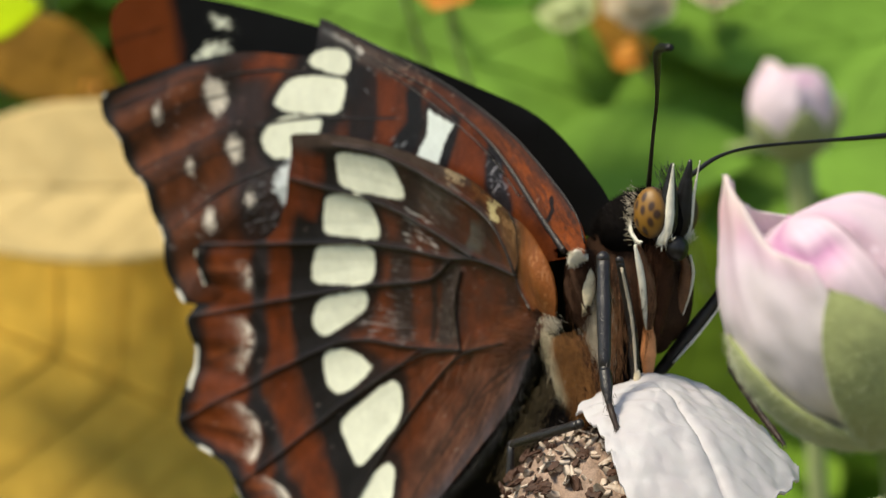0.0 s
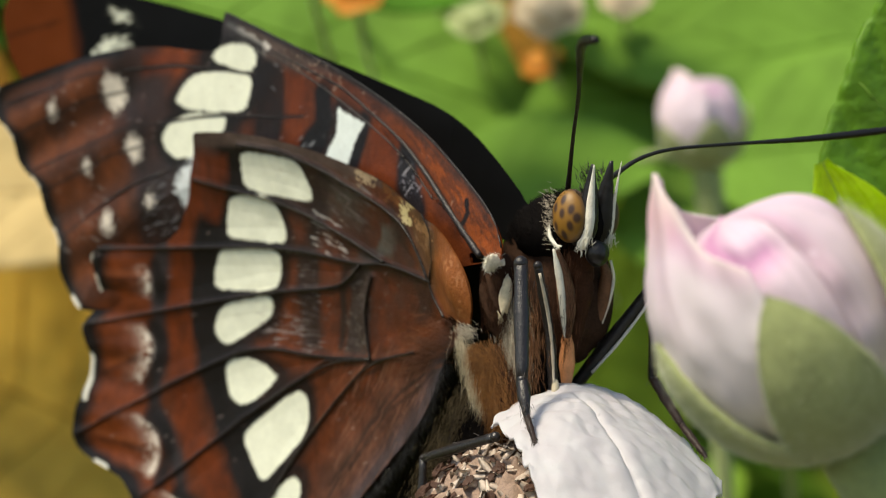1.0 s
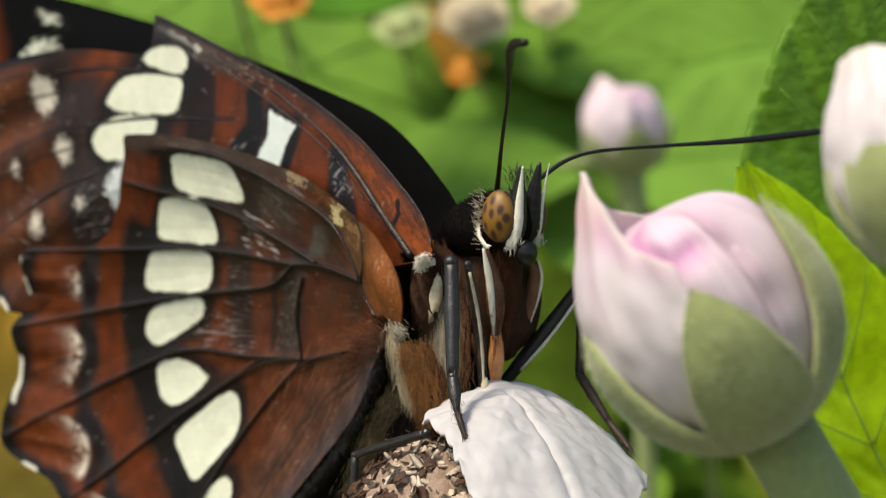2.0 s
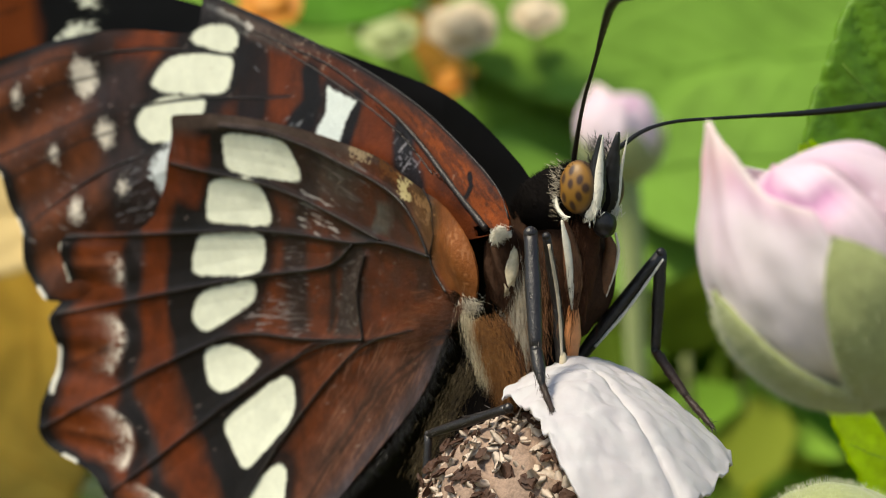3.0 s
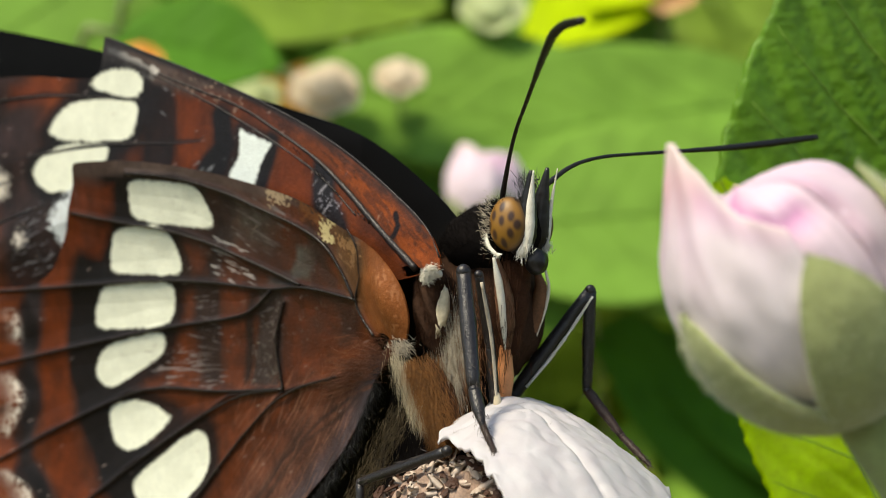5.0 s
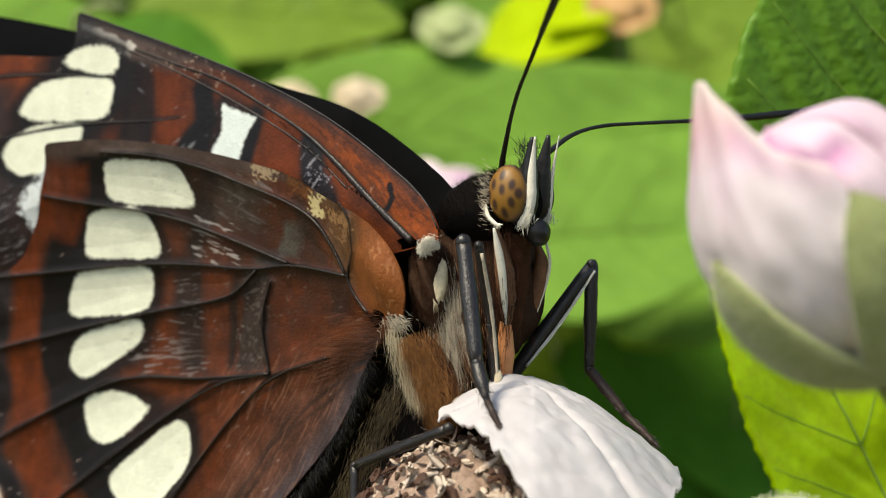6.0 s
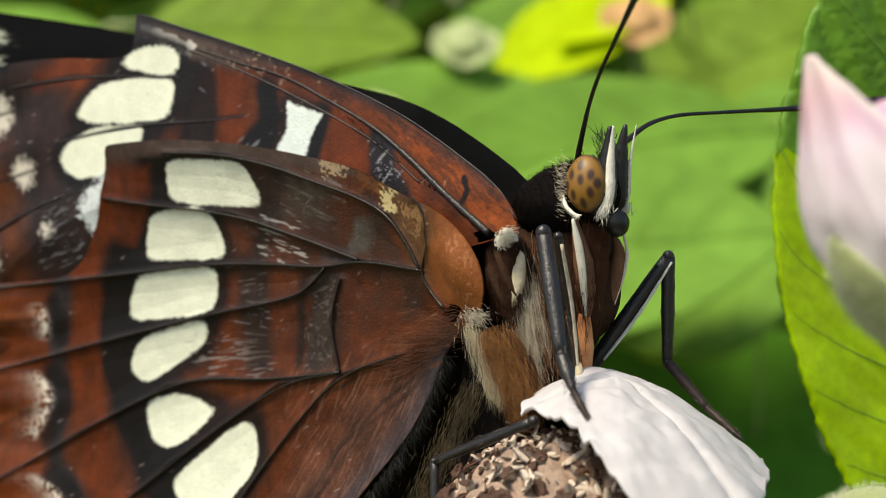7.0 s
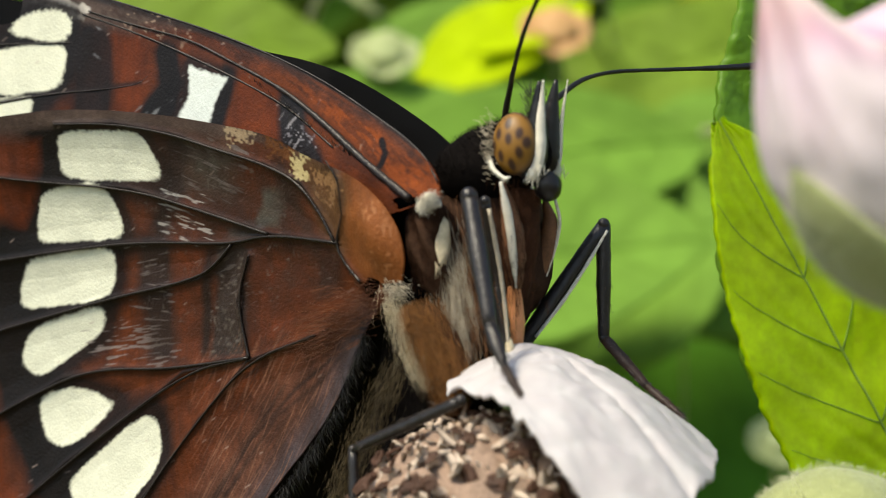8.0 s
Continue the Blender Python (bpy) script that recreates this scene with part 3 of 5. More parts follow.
def hind_pattern(x, z, out, run):
    c = np.tile(np.array(lin(86, 40, 17)), (len(x), 1))
    c *= (0.75 + 0.5 * wave(x, z, 2.5, 1))[:, None]
    # smooth inner field towards the body
    c = lay(c, lin(86, 52, 38), step(0.0, 1.2, off_patch(x, z, [(1.5, -1.8), (-3.0, -3.9), (-7.6, -8.4), (-9.0, -15.0), (4, -12), (4, -3)])))
    c = streaked(c, x, z, (2.0, -1.3), 101)
    # smoky bars of the cell and the field outside it
    wob = 0.3 * (wave(x, z, 0.6, 72) - 0.5)
    haze = 0.6 + 0.8 * (wave(x, z, 0.35, 71) - 0.3)
    c = lay(c, lin(30, 24, 23), 0.92 * step(0.0, 0.5, off_patch(x, z, [(-6.6, 4.3), (-5.6, 4.0), (-5.9, 2.3), (-7.2, 0.6), (-7.4, -2.2), (-7.4, -3.4), (-8.6, -3.2), (-8.9, -1.0), (-8.7, 0.6), (-7.2, 2.4)]) + wob))
    c = lay(c, lin(54, 46, 42), 0.95 * step(0.0, 0.25, off_patch(x, z, [(-5.0, 0.4), (-3.75, 0.3), (-4.3, -3.3), (-5.9, -3.3), (-5.4, -1.5)]) + 0.5 * wob))
    c = lay(c, INK, 0.95 * step(0.17, 0.25, off_line(x, z, [(-5.4, 0.1), (-5.75, -0.5), (-5.75, -1.5), (-6.2, -3.1)]) + 0.3 * wob))
    c = lay(c, lin(84, 80, 70), np.clip(haze + 0.1, 0, 0.92) * step(0.0, 0.9, off_patch(x, z, [(-5.6, 3.7), (-3.3, 3.2), (-4.2, 1.8), (-6.0, 2.3)])))
    c = lay(c, lin(104, 106, 96), np.clip(haze + 0.1, 0, 0.9) * step(0.0, 0.35, off_patch(x, z, [(-2.6, 1.8), (-1.5, 1.7), (-2.2, 0.8), (-3.0, 0.9)]) + wob))
    c = lay(c, lin(78, 78, 76), np.clip(haze, 0, 0.85) * step(0.0, 0.35, off_patch(x, z, [(-4.5, 0.9), (-2.7, 0.85), (-3.5, 0.3), (-4.7, 0.35)]) + wob))
    c = lay(c, lin(48, 32, 24), 0.8 * step(0.25, 0.4, off_line(x, z, [(-1.7, 2.5), (-1.6, 1.6), (-0.9, 0.6)])))
    c = lay(c, lin(46, 28, 22), 0.8 * step(0.0, 0.6, off_patch(x, z, [(-0.8, 0.1), (0.6, -0.2), (0.3, -1.6), (-0.9, -1.4)]) + wob))
    # warm fields beside the cell bar
    for points, amount in (([(-7.1, 0.2), (-5.5, 0.3), (-5.9, -1.4), (-6.3, -3.1), (-7.6, -3.1)], 0.75), ([(-3.6, -0.2), (-1.1, -0.3), (-1.3, -1.8), (-3.7, -2.9)], 0.7), ([(-7.1, 2.2), (-6.2, 1.9), (-4.9, 1.2), (-5.6, 0.7), (-7.2, 0.9)], 0.3), ([(-9.0, 2.4), (-7.7, 2.2), (-7.9, 1.0), (-8.9, 1.0)], 0.6)):
        c = lay(c, lin(112, 50, 20), amount * (0.6 + 0.5 * wave(x, z, 0.7, 75)) * step(0.0, 0.4, off_patch(x, z, points) + wob))
    # dark band, red band, dark band, margin
    wob = 0.35 * (wave(x, z, 1.2, 2) - 0.5)
    c = lay(c, lin(98, 43, 12), step(0.0, 0.6, off_patch(x, z, [(-14.6, 4.9), (-17.0, 1.2), (-18.2, -1.0), (-18.6, -4.0), (-18.2, -7.5), (-14.5, -11), (-16, -15), (-27, -12), (-27, 3)]) + wob))
    c = lay(c, INK, step(1.55, 0.7, off_line(x, z, [(-11.9, 4.9), (-12.6, 3.0), (-14.0, 0.8), (-14.6, -1.2), (-14.6, -3.0), (-14.0, -5.3), (-12.3, -7.6), (-10.6, -10.5), (-10.2, -13)]) + wob))
    c = lay(c, RED, step(0.78, 0.45, off_line(x, z, [(-14.0, 4.4), (-16.2, 1.4), (-16.8, -0.9), (-17.0, -3.0), (-16.6, -5.4), (-16.2, -7.4), (-13.9, -9.9), (-13.2, -13)]) + wob))
    c = lay(c, lin(46, 38, 37), step(0.42, 0.5, off_line(x, z, [(-17.6, 0.3), (-18.1, -1.8), (-18.3, -4.0), (-18.3, -6.8), (-16.4, -9.6), (-15.4, -13)]) + wob))
    sand = wave(x, z, 0.12, 8) + 0.6 * wave(x, z, 0.4, 10)
    for arc, wide in (([(-18.9, -0.6), (-18.6, -1.2), (-18.75, -1.9)], 0.16), ([(-19.3, -3.3), (-18.75, -3.9), (-18.65, -4.6), (-19.6, -5.9)], 0.24), ([(-19.3, -7.4), (-18.3, -7.9), (-17.95, -8.8), (-18.3, -10.0)], 0.26), ([(-17.1, -10.6), (-15.9, -10.9), (-15.4, -11.5)], 0.3)):
        right = [(px + 0.75, pz) for px, pz in arc]
        c = lay(c, INK, 0.9 * step(0.42, 0.4, off_line(x, z, right)))
        smooth_arc = np.array(rounded(arc, 2))[::-1]
        lo, hi = smooth_arc[0, 1], smooth_arc[-1, 1]
        behind = np.interp(z, smooth_arc[:, 1], smooth_arc[:, 0]) - x
        fade = np.where(behind >= 0, np.exp(-behind / (1.5 * wide)), np.exp(-(behind / 0.2) ** 2))
        fade = fade * np.clip((z - lo) / 0.4 + 0.4, 0, 1) * np.clip((hi - z) / 0.4 + 0.4, 0, 1)
        c = lay(c, lin(226, 216, 202), 0.97 * fade * np.clip(2.4 * sand - 1.0, 0, 1))
    # margin creases: a shaded line and its paler lit side, both in the colour
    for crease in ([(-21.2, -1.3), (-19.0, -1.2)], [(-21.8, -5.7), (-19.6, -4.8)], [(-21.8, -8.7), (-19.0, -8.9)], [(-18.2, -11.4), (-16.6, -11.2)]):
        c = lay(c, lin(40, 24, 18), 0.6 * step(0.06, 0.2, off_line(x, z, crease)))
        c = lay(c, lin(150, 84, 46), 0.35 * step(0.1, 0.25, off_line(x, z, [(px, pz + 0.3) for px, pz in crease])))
    # fold lines, their shade put into the colour, and the dusky inner edge
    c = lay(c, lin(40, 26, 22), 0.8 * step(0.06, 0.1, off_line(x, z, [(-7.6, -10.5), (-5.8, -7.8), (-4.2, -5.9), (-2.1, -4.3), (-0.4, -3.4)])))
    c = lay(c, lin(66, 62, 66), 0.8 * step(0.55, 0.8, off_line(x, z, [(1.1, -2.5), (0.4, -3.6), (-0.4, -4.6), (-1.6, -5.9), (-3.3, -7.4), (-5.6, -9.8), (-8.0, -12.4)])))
    # ridges' light and dark banded into the colour, dark rim and white fringe marks
    c = c * (1 + 0.14 * (np.clip((-18.0 - x) / 2, 0, 1) * np.sin(z * 4.2 + x * 0.8 + 3 * wave(x, z, 1.5, 17))))[:, None]
    outer = (x < -13) & (z < 0.3)
    c = lay(c, INK, outer * step(0.035, 0.03, 1 - out + 0.012 * (wave(x, z, 0.8, 9) - 0.5)))
    c = lay(c, lin(80, 60, 52), (z > 2.0) * (x > -14.6) * 0.9 * step(0.085, 0.03, 1 - out))
    for tick in ([(-21.9, -1.2), (-21.75, -2.2)], [(-22.75, -3.1), (-22.9, -3.6)], [(-22.4, -4.9), (-22.6, -6.9)], [(-21.7, -9.75), (-21.0, -9.95)], [(-22.1, -0.5), (-22.0, -0.2)], [(-19.0, -11.4), (-18.3, -12.2)]):
        c = lay(c, lin(224, 220, 206), step(0.13, 0.08, off_line(x, z, tick)))
    # pale spots of the white band
    band = ([(-11.5, 4.6), (-7.6, 4.2), (-7.0, 2.6), (-11.7, 3.1)], [(-12.8, 2.7), (-9.8, 2.8), (-9.1, 0.9), (-13.4, 1.0)],
                   [(-13.9, 0.4), (-9.7, 0.6), (-10.1, -1.1), (-14.6, -1.3)], [(-14.1, -2.0), (-10.5, -1.3), (-10.5, -2.1), (-14.0, -3.8), (-14.8, -3.2)],
                   [(-14.0, -4.5), (-12.3, -4.0), (-10.2, -4.7), (-12.6, -6.3), (-13.6, -6.1)], [(-9.1, -5.0), (-8.5, -4.9), (-8.2, -6.6), (-11.1, -9.3), (-12.7, -7.5)],
                   [(-8.9, -8.4), (-8.6, -8.4), (-8.5, -10.5), (-10.0, -12.5), (-11.0, -11.0), (-10.4, -9.6)])
    for points in band:
        c = spot(c, x, z, points, rim=0.55)
    for points in band:
        c = spot(c, x, z, points)
    c = flakes(c, x, z, (-11.4, -3.2, -7.6, -2.1), 0.06, 1.1, 110)
    c = flakes(c, x, z, (-9.0, -1.8, -7.3, -0.8), -0.1, 0.8, 113)
    c = flakes(c, x, z, (-8.9, -0.7, -7.5, 0.4), 0.1, 0.8, 116)
    c = flakes(c, x, z, (-7.4, 0.75, -5.4, 2.0), -0.3, 1.15, 119, lin(168, 164, 160))
    c = flakes(c, x, z, (-5.0, -1.3, -3.9, 0.3), 0.3, 0.7, 122)
    c = flakes(c, x, z, (-6.0, 1.6, -3.0, 3.8), -0.4, 0.45, 125)
    c = scratches(c, x, z, (-22, -9, 2, 5), 80, 0.2, 0.4, 7, lin(170, 150, 140), 0.016)
    c = lay(c, lin(96, 40, 14), 0.85 * step(0.0, 0.5, off_patch(x, z, [(-14.4, 4.6), (-12.3, 4.5), (-12.9, 2.9), (-13.8, 1.6), (-15.4, 2.0)]) + 0.3 * (wave(x, z, 0.6, 29) - 0.5)))
    # rusty shoulder, pale flakes and the fan of hair strokes by the root
    c = lay(c, lin(96, 66, 40), 0.9 * step(0.0, 0.5, off_patch(x, z, [(-0.9, 2.9), (1.2, 1.9), (1.6, 0.4), (0.6, -0.4), (-0.3, 0.4), (-0.6, 1.6)])))
    c = lay(c, lin(132, 76, 38), step(0.0, 0.5, off_patch(x, z, [(1.2, 2.7), (3.0, 1.4), (4.0, -0.2), (3.6, -1.6), (2.0, -1.3), (1.0, -0.7), (0.7, 0.2), (1.1, 1.2)]) + 0.3 * (wave(x, z, 0.5, 4) - 0.5)))
    c = lay(c, lin(178, 122, 82), np.clip(2.2 * (wave(x, z, 0.1, 27) + 0.5 * wave(x, z, 0.6, 28)) - 2.0, 0, 0.5) * step(-0.2, 0.5, off_patch(x, z, [(1.6, 2.2), (2.75, 0.9), (3.3, -0.4), (2.6, -1.5), (1.5, -0.6)])))
    c = lay(c, lin(84, 68, 60), 0.8 * step(0.3, 0.3, off_line(x, z, [(-14.2, 5.2), (-8.8, 5.0), (-3.9, 3.8)])))
    for points, tone in (([(-3.7, 3.95), (-2.45, 3.7), (-2.85, 3.2), (-3.6, 3.4)], (168, 146, 118)), ([(-2.1, 3.4), (-0.9, 3.0), (-1.2, 2.5), (-2.1, 2.8)], (120, 72, 36)), ([(-1.15, 2.8), (-0.4, 2.75), (-0.65, 2.1), (-1.4, 2.2)], (196, 180, 132)),
                         ([(-0.4, 2.3), (0.8, 1.75), (0.7, 1.5), (-0.3, 1.9)], (150, 112, 76)), ([(-0.3, 1.5), (0.5, 1.5), (0.45, 1.1), (0.1, 1.1)], (130, 96, 66))):
        c = spot(c, x, z, points, 0.12, 0.35, lin(*tone), shrink=0.0, amount=0.9, corner=0.15)
    c = scratches(c, x, z, (-1.2, -3.2, 1.6, -1.2), 70, 1.2, 3.35, 8, lin(120, 72, 48), 0.016)
    c = scratches(c, x, z, (-7.0, -9.5, 0.0, -3.6), 160, 2.0, 0.95, 9, lin(64, 40, 31), 0.018)
    c = scratches(c, x, z, (-7.0, -9.5, 0.0, -3.6), 220, 1.6, 0.95, 10, lin(128, 88, 68), 0.012)
    # pleats of the inner field, drawn as shade in the colour
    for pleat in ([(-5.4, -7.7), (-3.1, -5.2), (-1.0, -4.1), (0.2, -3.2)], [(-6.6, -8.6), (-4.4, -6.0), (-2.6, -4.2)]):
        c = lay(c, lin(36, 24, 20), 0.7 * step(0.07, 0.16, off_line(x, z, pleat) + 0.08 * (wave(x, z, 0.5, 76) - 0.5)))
    c = weathered(c, x, z, (2.0, -1.3), 161)
    bar = off_line(x, z, [(-3.75, 0.0), (-4.1, -1.0), (-4.2, -2.3), (-4.1, -3.3)])
    c = lay(c, lin(14, 10, 9), 0.9 * step(0.09, 0.1, bar + 0.1 * (wave(x, z, 0.3, 163) - 0.5)))
    c = lay(c, lin(26, 20, 18), 0.75 * step(0.16, 0.22, off_line(x, z, [(-5.4, -0.3), (-5.8, -1.0), (-6.05, -2.9)]) + 0.15 * (wave(x, z, 0.4, 164) - 0.5)))
    dust = wave(x, z, 0.1, 165) + 0.6 * wave(x, z, 0.3, 166)
    panel = step(0.0, 0.25, off_patch(x, z, [(-5.2, -0.55), (-4.05, 0.0), (-4.2, -1.4), (-4.3, -3.2), (-5.85, -3.2), (-5.6, -1.4)]))
    c = lay(c, lin(120, 112, 106), 0.7 * panel * np.clip(2.4 * dust - 2.2, 0, 1))
    smoke = step(0.0, 1.2, off_patch(x, z, [(-9.0, 4.2), (-3.0, 3.6), (-0.9, 2.2), (0.2, 0.0), (-0.4, -1.4), (-3.4, -2.9), (-8.9, -3.3)]))
    c = lay(c, lin(52, 38, 33), smoke * np.clip(0.15 + 0.75 * (0.6 * wave(x, z, 0.9, 167) + 0.4 * wave(x, z, 0.3, 168)), 0, 0.7) * (c.mean(1) < 0.2))
    c = lay(c, lin(116, 110, 104), 0.45 * smoke * np.clip(2.6 * dust - 3.1, 0, 1))
    for line in HIND_VEINS:
        d = off_line(x, z, line)
        c = lay(c, lin(32, 22, 19), 0.5 * step(0.1, 0.25, d + 0.2 * (wave(x, z, 0.5, 19) - 0.5)))
        c = lay(c, lin(24, 17, 15), 0.85 * step(0.05, 0.06, d))
    return c


def fore_pattern(x, z, out, run):
    c = np.tile(np.array(lin(92, 41, 14)), (len(x), 1))
    c *= (0.75 + 0.5 * wave(x, z, 2.2, 12))[:, None]
    wob = 0.4 * (wave(x, z, 1.0, 13) - 0.5)
    c = streaked(c, x, z, (3.6, 0.9), 105)
    # smoky outer field with brown bars between the veins
    c = lay(c, lin(88, 45, 22), step(0.0, 1.5, off_patch(x, z, [(-21, 10), (-18.6, 2), (-22, -3), (-32, 0), (-32, 12)]) + wob))
    c = c * (1 + 0.3 * np.clip((-17.0 - x) / 3, 0, 1) * np.sin(2.9 * z - 1.0 * x + 1.2 * wave(x, z, 3, 14)))[:, None]
    c = lay(c, INK, 0.9 * step(2.0, 1.2, off_line(x, z, [(-11.4, 9.6), (-12.6, 7.4), (-14.4, 5.3), (-16.0, 3.0), (-17.5, 1.2)]) + wob))
    c = lay(c, lin(46, 34, 32), 0.9 * step(1.9, 1.2, off_line(x, z, [(-19.3, 8.0), (-18.6, 6.4), (-17.8, 3.2)]) + wob))
    c = lay(c, INK, 0.9 * step(0.9, 0.4, off_line(x, z, [(-10.3, 7.6), (-10.4, 5.4)])))
    c = lay(c, RED, step(0.75, 0.4, off_line(x, z, [(-8.8, 8.0), (-8.6, 6.4), (-8.9, 5.0)]) + wob))
    c = lay(c, INK, step(0.65, 0.3, off_line(x, z, [(-7.1, 6.9), (-6.9, 5.8), (-7.6, 4.6)]) + wob))
    c = lay(c, INK, step(0.35, 0.25, off_line(x, z, [(-4.3, 6.1), (-4.5, 5.0), (-4.9, 4.1)]) + 0.5 * wob))
    c = lay(c, RED, step(1.0, 0.4, off_line(x, z, [(-3.0, 5.6), (-3.2, 4.2)]) + wob))
    c = lay(c, lin(30, 25, 26), step(0.55, 0.3, off_line(x, z, [(-1.7, 4.6), (-1.5, 3.4), (-0.7, 2.4)]) + 0.5 * wob))
    c = spot(c, x, z, [(-1.6, 4.0), (-1.2, 3.8), (-1.3, 3.0), (-1.7, 3.3)], 0.2, 0.5, lin(150, 144, 150), amount=0.7, shrink=0.0)
    # rusty leading edge
    c = lay(c, lin(128, 60, 20), step(0.0, 0.3, off_patch(x, z, [(4.4, 1.0), (4.2, 1.9), (1.3, 4.2), (-1.1, 5.7), (-4.7, 7.4), (-9.0, 9.0), (-5.4, 6.75), (-0.8, 4.35), (1.8, 2.3), (3.2, 0.9)])))
    c = lay(c, lin(84, 42, 26), 0.9 * np.clip((-0.5 - x) / 3.5, 0, 1) * step(0.0, 0.3, off_patch(x, z, [(1.3, 4.4), (-4.7, 7.6), (-9.8, 9.6), (-10.7, 8.6), (-7.5, 7.5), (-2.4, 5.2), (-0.4, 3.9)])))
    c = c * (1 - 0.3 * step(0.0, 0.3, off_patch(x, z, [(4.4, 1.0), (-4.7, 7.4), (-9.0, 9.0), (0, 4)])) * wave(x, z, 0.4, 18))[:, None]
    c = lay(c, lin(82, 66, 58), step(0.0, 0.5, off_patch(x, z, [(-5.0, 7.6), (-9.0, 9.2), (-13.6, 10.7), (-13.8, 9.6), (-11.3, 8.7), (-8.5, 7.8)]) + wob))
    for streak, tone, wide in (([(-13.2, 9.92), (-10.7, 8.86)], (206, 200, 192), 0.13), ([(-13.2, 9.72), (-11.0, 8.75)], (120, 108, 98), 0.06), ([(-13.15, 9.52), (-10.85, 8.6)], (176, 168, 158), 0.1)):
        c = lay(c, lin(*tone), 0.85 * step(wide, 0.1, off_line(x, z, streak) + 0.16 * (wave(x, z, 0.25, 15) - 0.5)))
    c = lay(c, lin(40, 36, 36), 0.9 * step(0.07, 0.05, 1 - out) * (z > 2.5) * (x > -14))
    # pale spots
    band = ([(-13.1, 9.3), (-11.3, 8.8), (-11.5, 7.8), (-14.6, 8.6)], [(-15.6, 8.0), (-14.4, 8.15), (-11.5, 7.75), (-11.8, 6.3), (-15.8, 6.3), (-16.8, 6.7)],
                   [(-16.4, 6.2), (-13.0, 6.2), (-13.1, 5.5), (-15.3, 4.2), (-17.2, 4.4), (-17.7, 5.2)])
    for points in band:
        c = spot(c, x, z, points, rim=0.4)
    for points in band:
        c = spot(c, x, z, points, 0.1, 0.07)
    c = spot(c, x, z, [(-16.1, 3.9), (-15.0, 4.3), (-15.7, 2.0), (-16.6, 2.8)], 0.25, 0.35, lin(206, 212, 214), corner=0.15)
    c = spot(c, x, z, [(-6.1, 6.3), (-4.4, 5.7), (-4.9, 5.0), (-5.2, 4.1), (-6.6, 4.4), (-6.05, 5.3)], rim=0.4, corner=0.15)
    c = spot(c, x, z, [(-6.1, 6.3), (-4.4, 5.7), (-4.9, 5.0), (-5.2, 4.1), (-6.6, 4.4), (-6.05, 5.3)], 0.1, 0.06, lin(214, 222, 218), corner=0.15)
    sand = wave(x, z, 0.14, 16) + 0.6 * wave(x, z, 0.45, 18)
    for sx, sz, r, tall in ((-20.9, 7.25, 0.72, 0.95), (-19.5, 4.8, 0.45, 0.9), (-25.1, 6.45, 0.2, 0.7), (-22.85, 3.9, 0.25, 1.0), (-21.25, 1.25, 0.32, 0.8), (-18.2, 2.4, 0.15, 0.8)):
        c = lay(c, INK, 0.55 * step(r + 0.7, 0.9, np.hypot(x - sx - 0.2, (z - sz) * tall)))
        c = lay(c, lin(222, 212, 198), 0.95 * step(r, 0.45, np.hypot(x - sx, (z - sz) * tall) + 0.4 * (sand - 0.8)))
    c = lay(c, lin(104, 44, 18), 0.8 * step(0.0, 0.5, off_patch(x, z, [(-18.7, 8.8), (-15.8, 9.0), (-16.6, 8.1), (-18.9, 8.0)])))
    for line in ([(-28.7, 6.8), (-22.5, 8.1), (-16.8, 8.4), (-11.4, 7.8)], [(-26.8, 3.7), (-20.1, 5.6), (-13.6, 6.2), (-8.2, 6.0)], [(-25.1, 0.3), (-20.1, 3.0), (-15.5, 4.1)],
                 [(-29.0, 5.0), (-22.6, 7.0), (-19.0, 7.4)], [(-27.2, 2.2), (-21.0, 4.4), (-18.0, 5.0)]):
        c = lay(c, lin(34, 25, 23), 0.8 * step(0.07, 0.12, off_line(x, z, line)))
    c = lay(c, INK, (x < -20) * step(0.03, 0.025, 1 - out))
    for tick in ([(-28.75, 5.65), (-28.3, 5.15)], [(-26.9, 3.2), (-26.4, 2.8)], [(-25.5, 0.8), (-25.0, 0.2)], [(-29.55, 7.45), (-29.3, 7.6)], [(-23.9, -2.3), (-23.3, -2.7)]):
        c = lay(c, lin(224, 220, 206), step(0.13, 0.1, off_line(x, z, tick)))
    c = flakes(c, x, z, (-11.2, 6.6, -9.9, 8.3), -0.6, -0.35, 130, lin(120, 118, 120))
    c = flakes(c, x, z, (-18.6, 0.8, -16.4, 3.6), 0.3, 0.4, 133, lin(120, 116, 118))
    c = flakes(c, x, z, (-8.2, 4.5, -6.6, 5.4), 0.6, 0.1, 136, lin(130, 130, 130))
    c = flakes(c, x, z, (-1.9, 3.3, -0.9, 4.1), 0.9, 0.55, 139, lin(160, 156, 162))
    c = flakes(c, x, z, (-25.5, -1.0, -21.0, 8.0), -0.3, -0.7, 142, lin(150, 140, 134))
    c = scratches(c, x, z, (-28, 0, 4, 9), 90, 0.2, 0.4, 24, lin(180, 160, 150), 0.016)
    # dusky streaks and pale specks along the leading edge
    strip = step(0.1, 0.4, off_patch(x, z, [(4.4, 1.0), (4.2, 1.9), (1.3, 4.2), (-4.7, 7.4), (-9.5, 9.3), (-10.0, 8.4), (-5.4, 6.75), (-0.8, 4.35), (1.8, 2.3), (3.2, 0.9)]))
    along, across = 0.8 * -x + 0.6 * z, 0.6 * x + 0.8 * z
    grainy = 0.55 * wave(along * 0.5, across * 3.0, 0.4, 151) + 0.45 * wave(along * 2, across * 6, 0.4, 152)
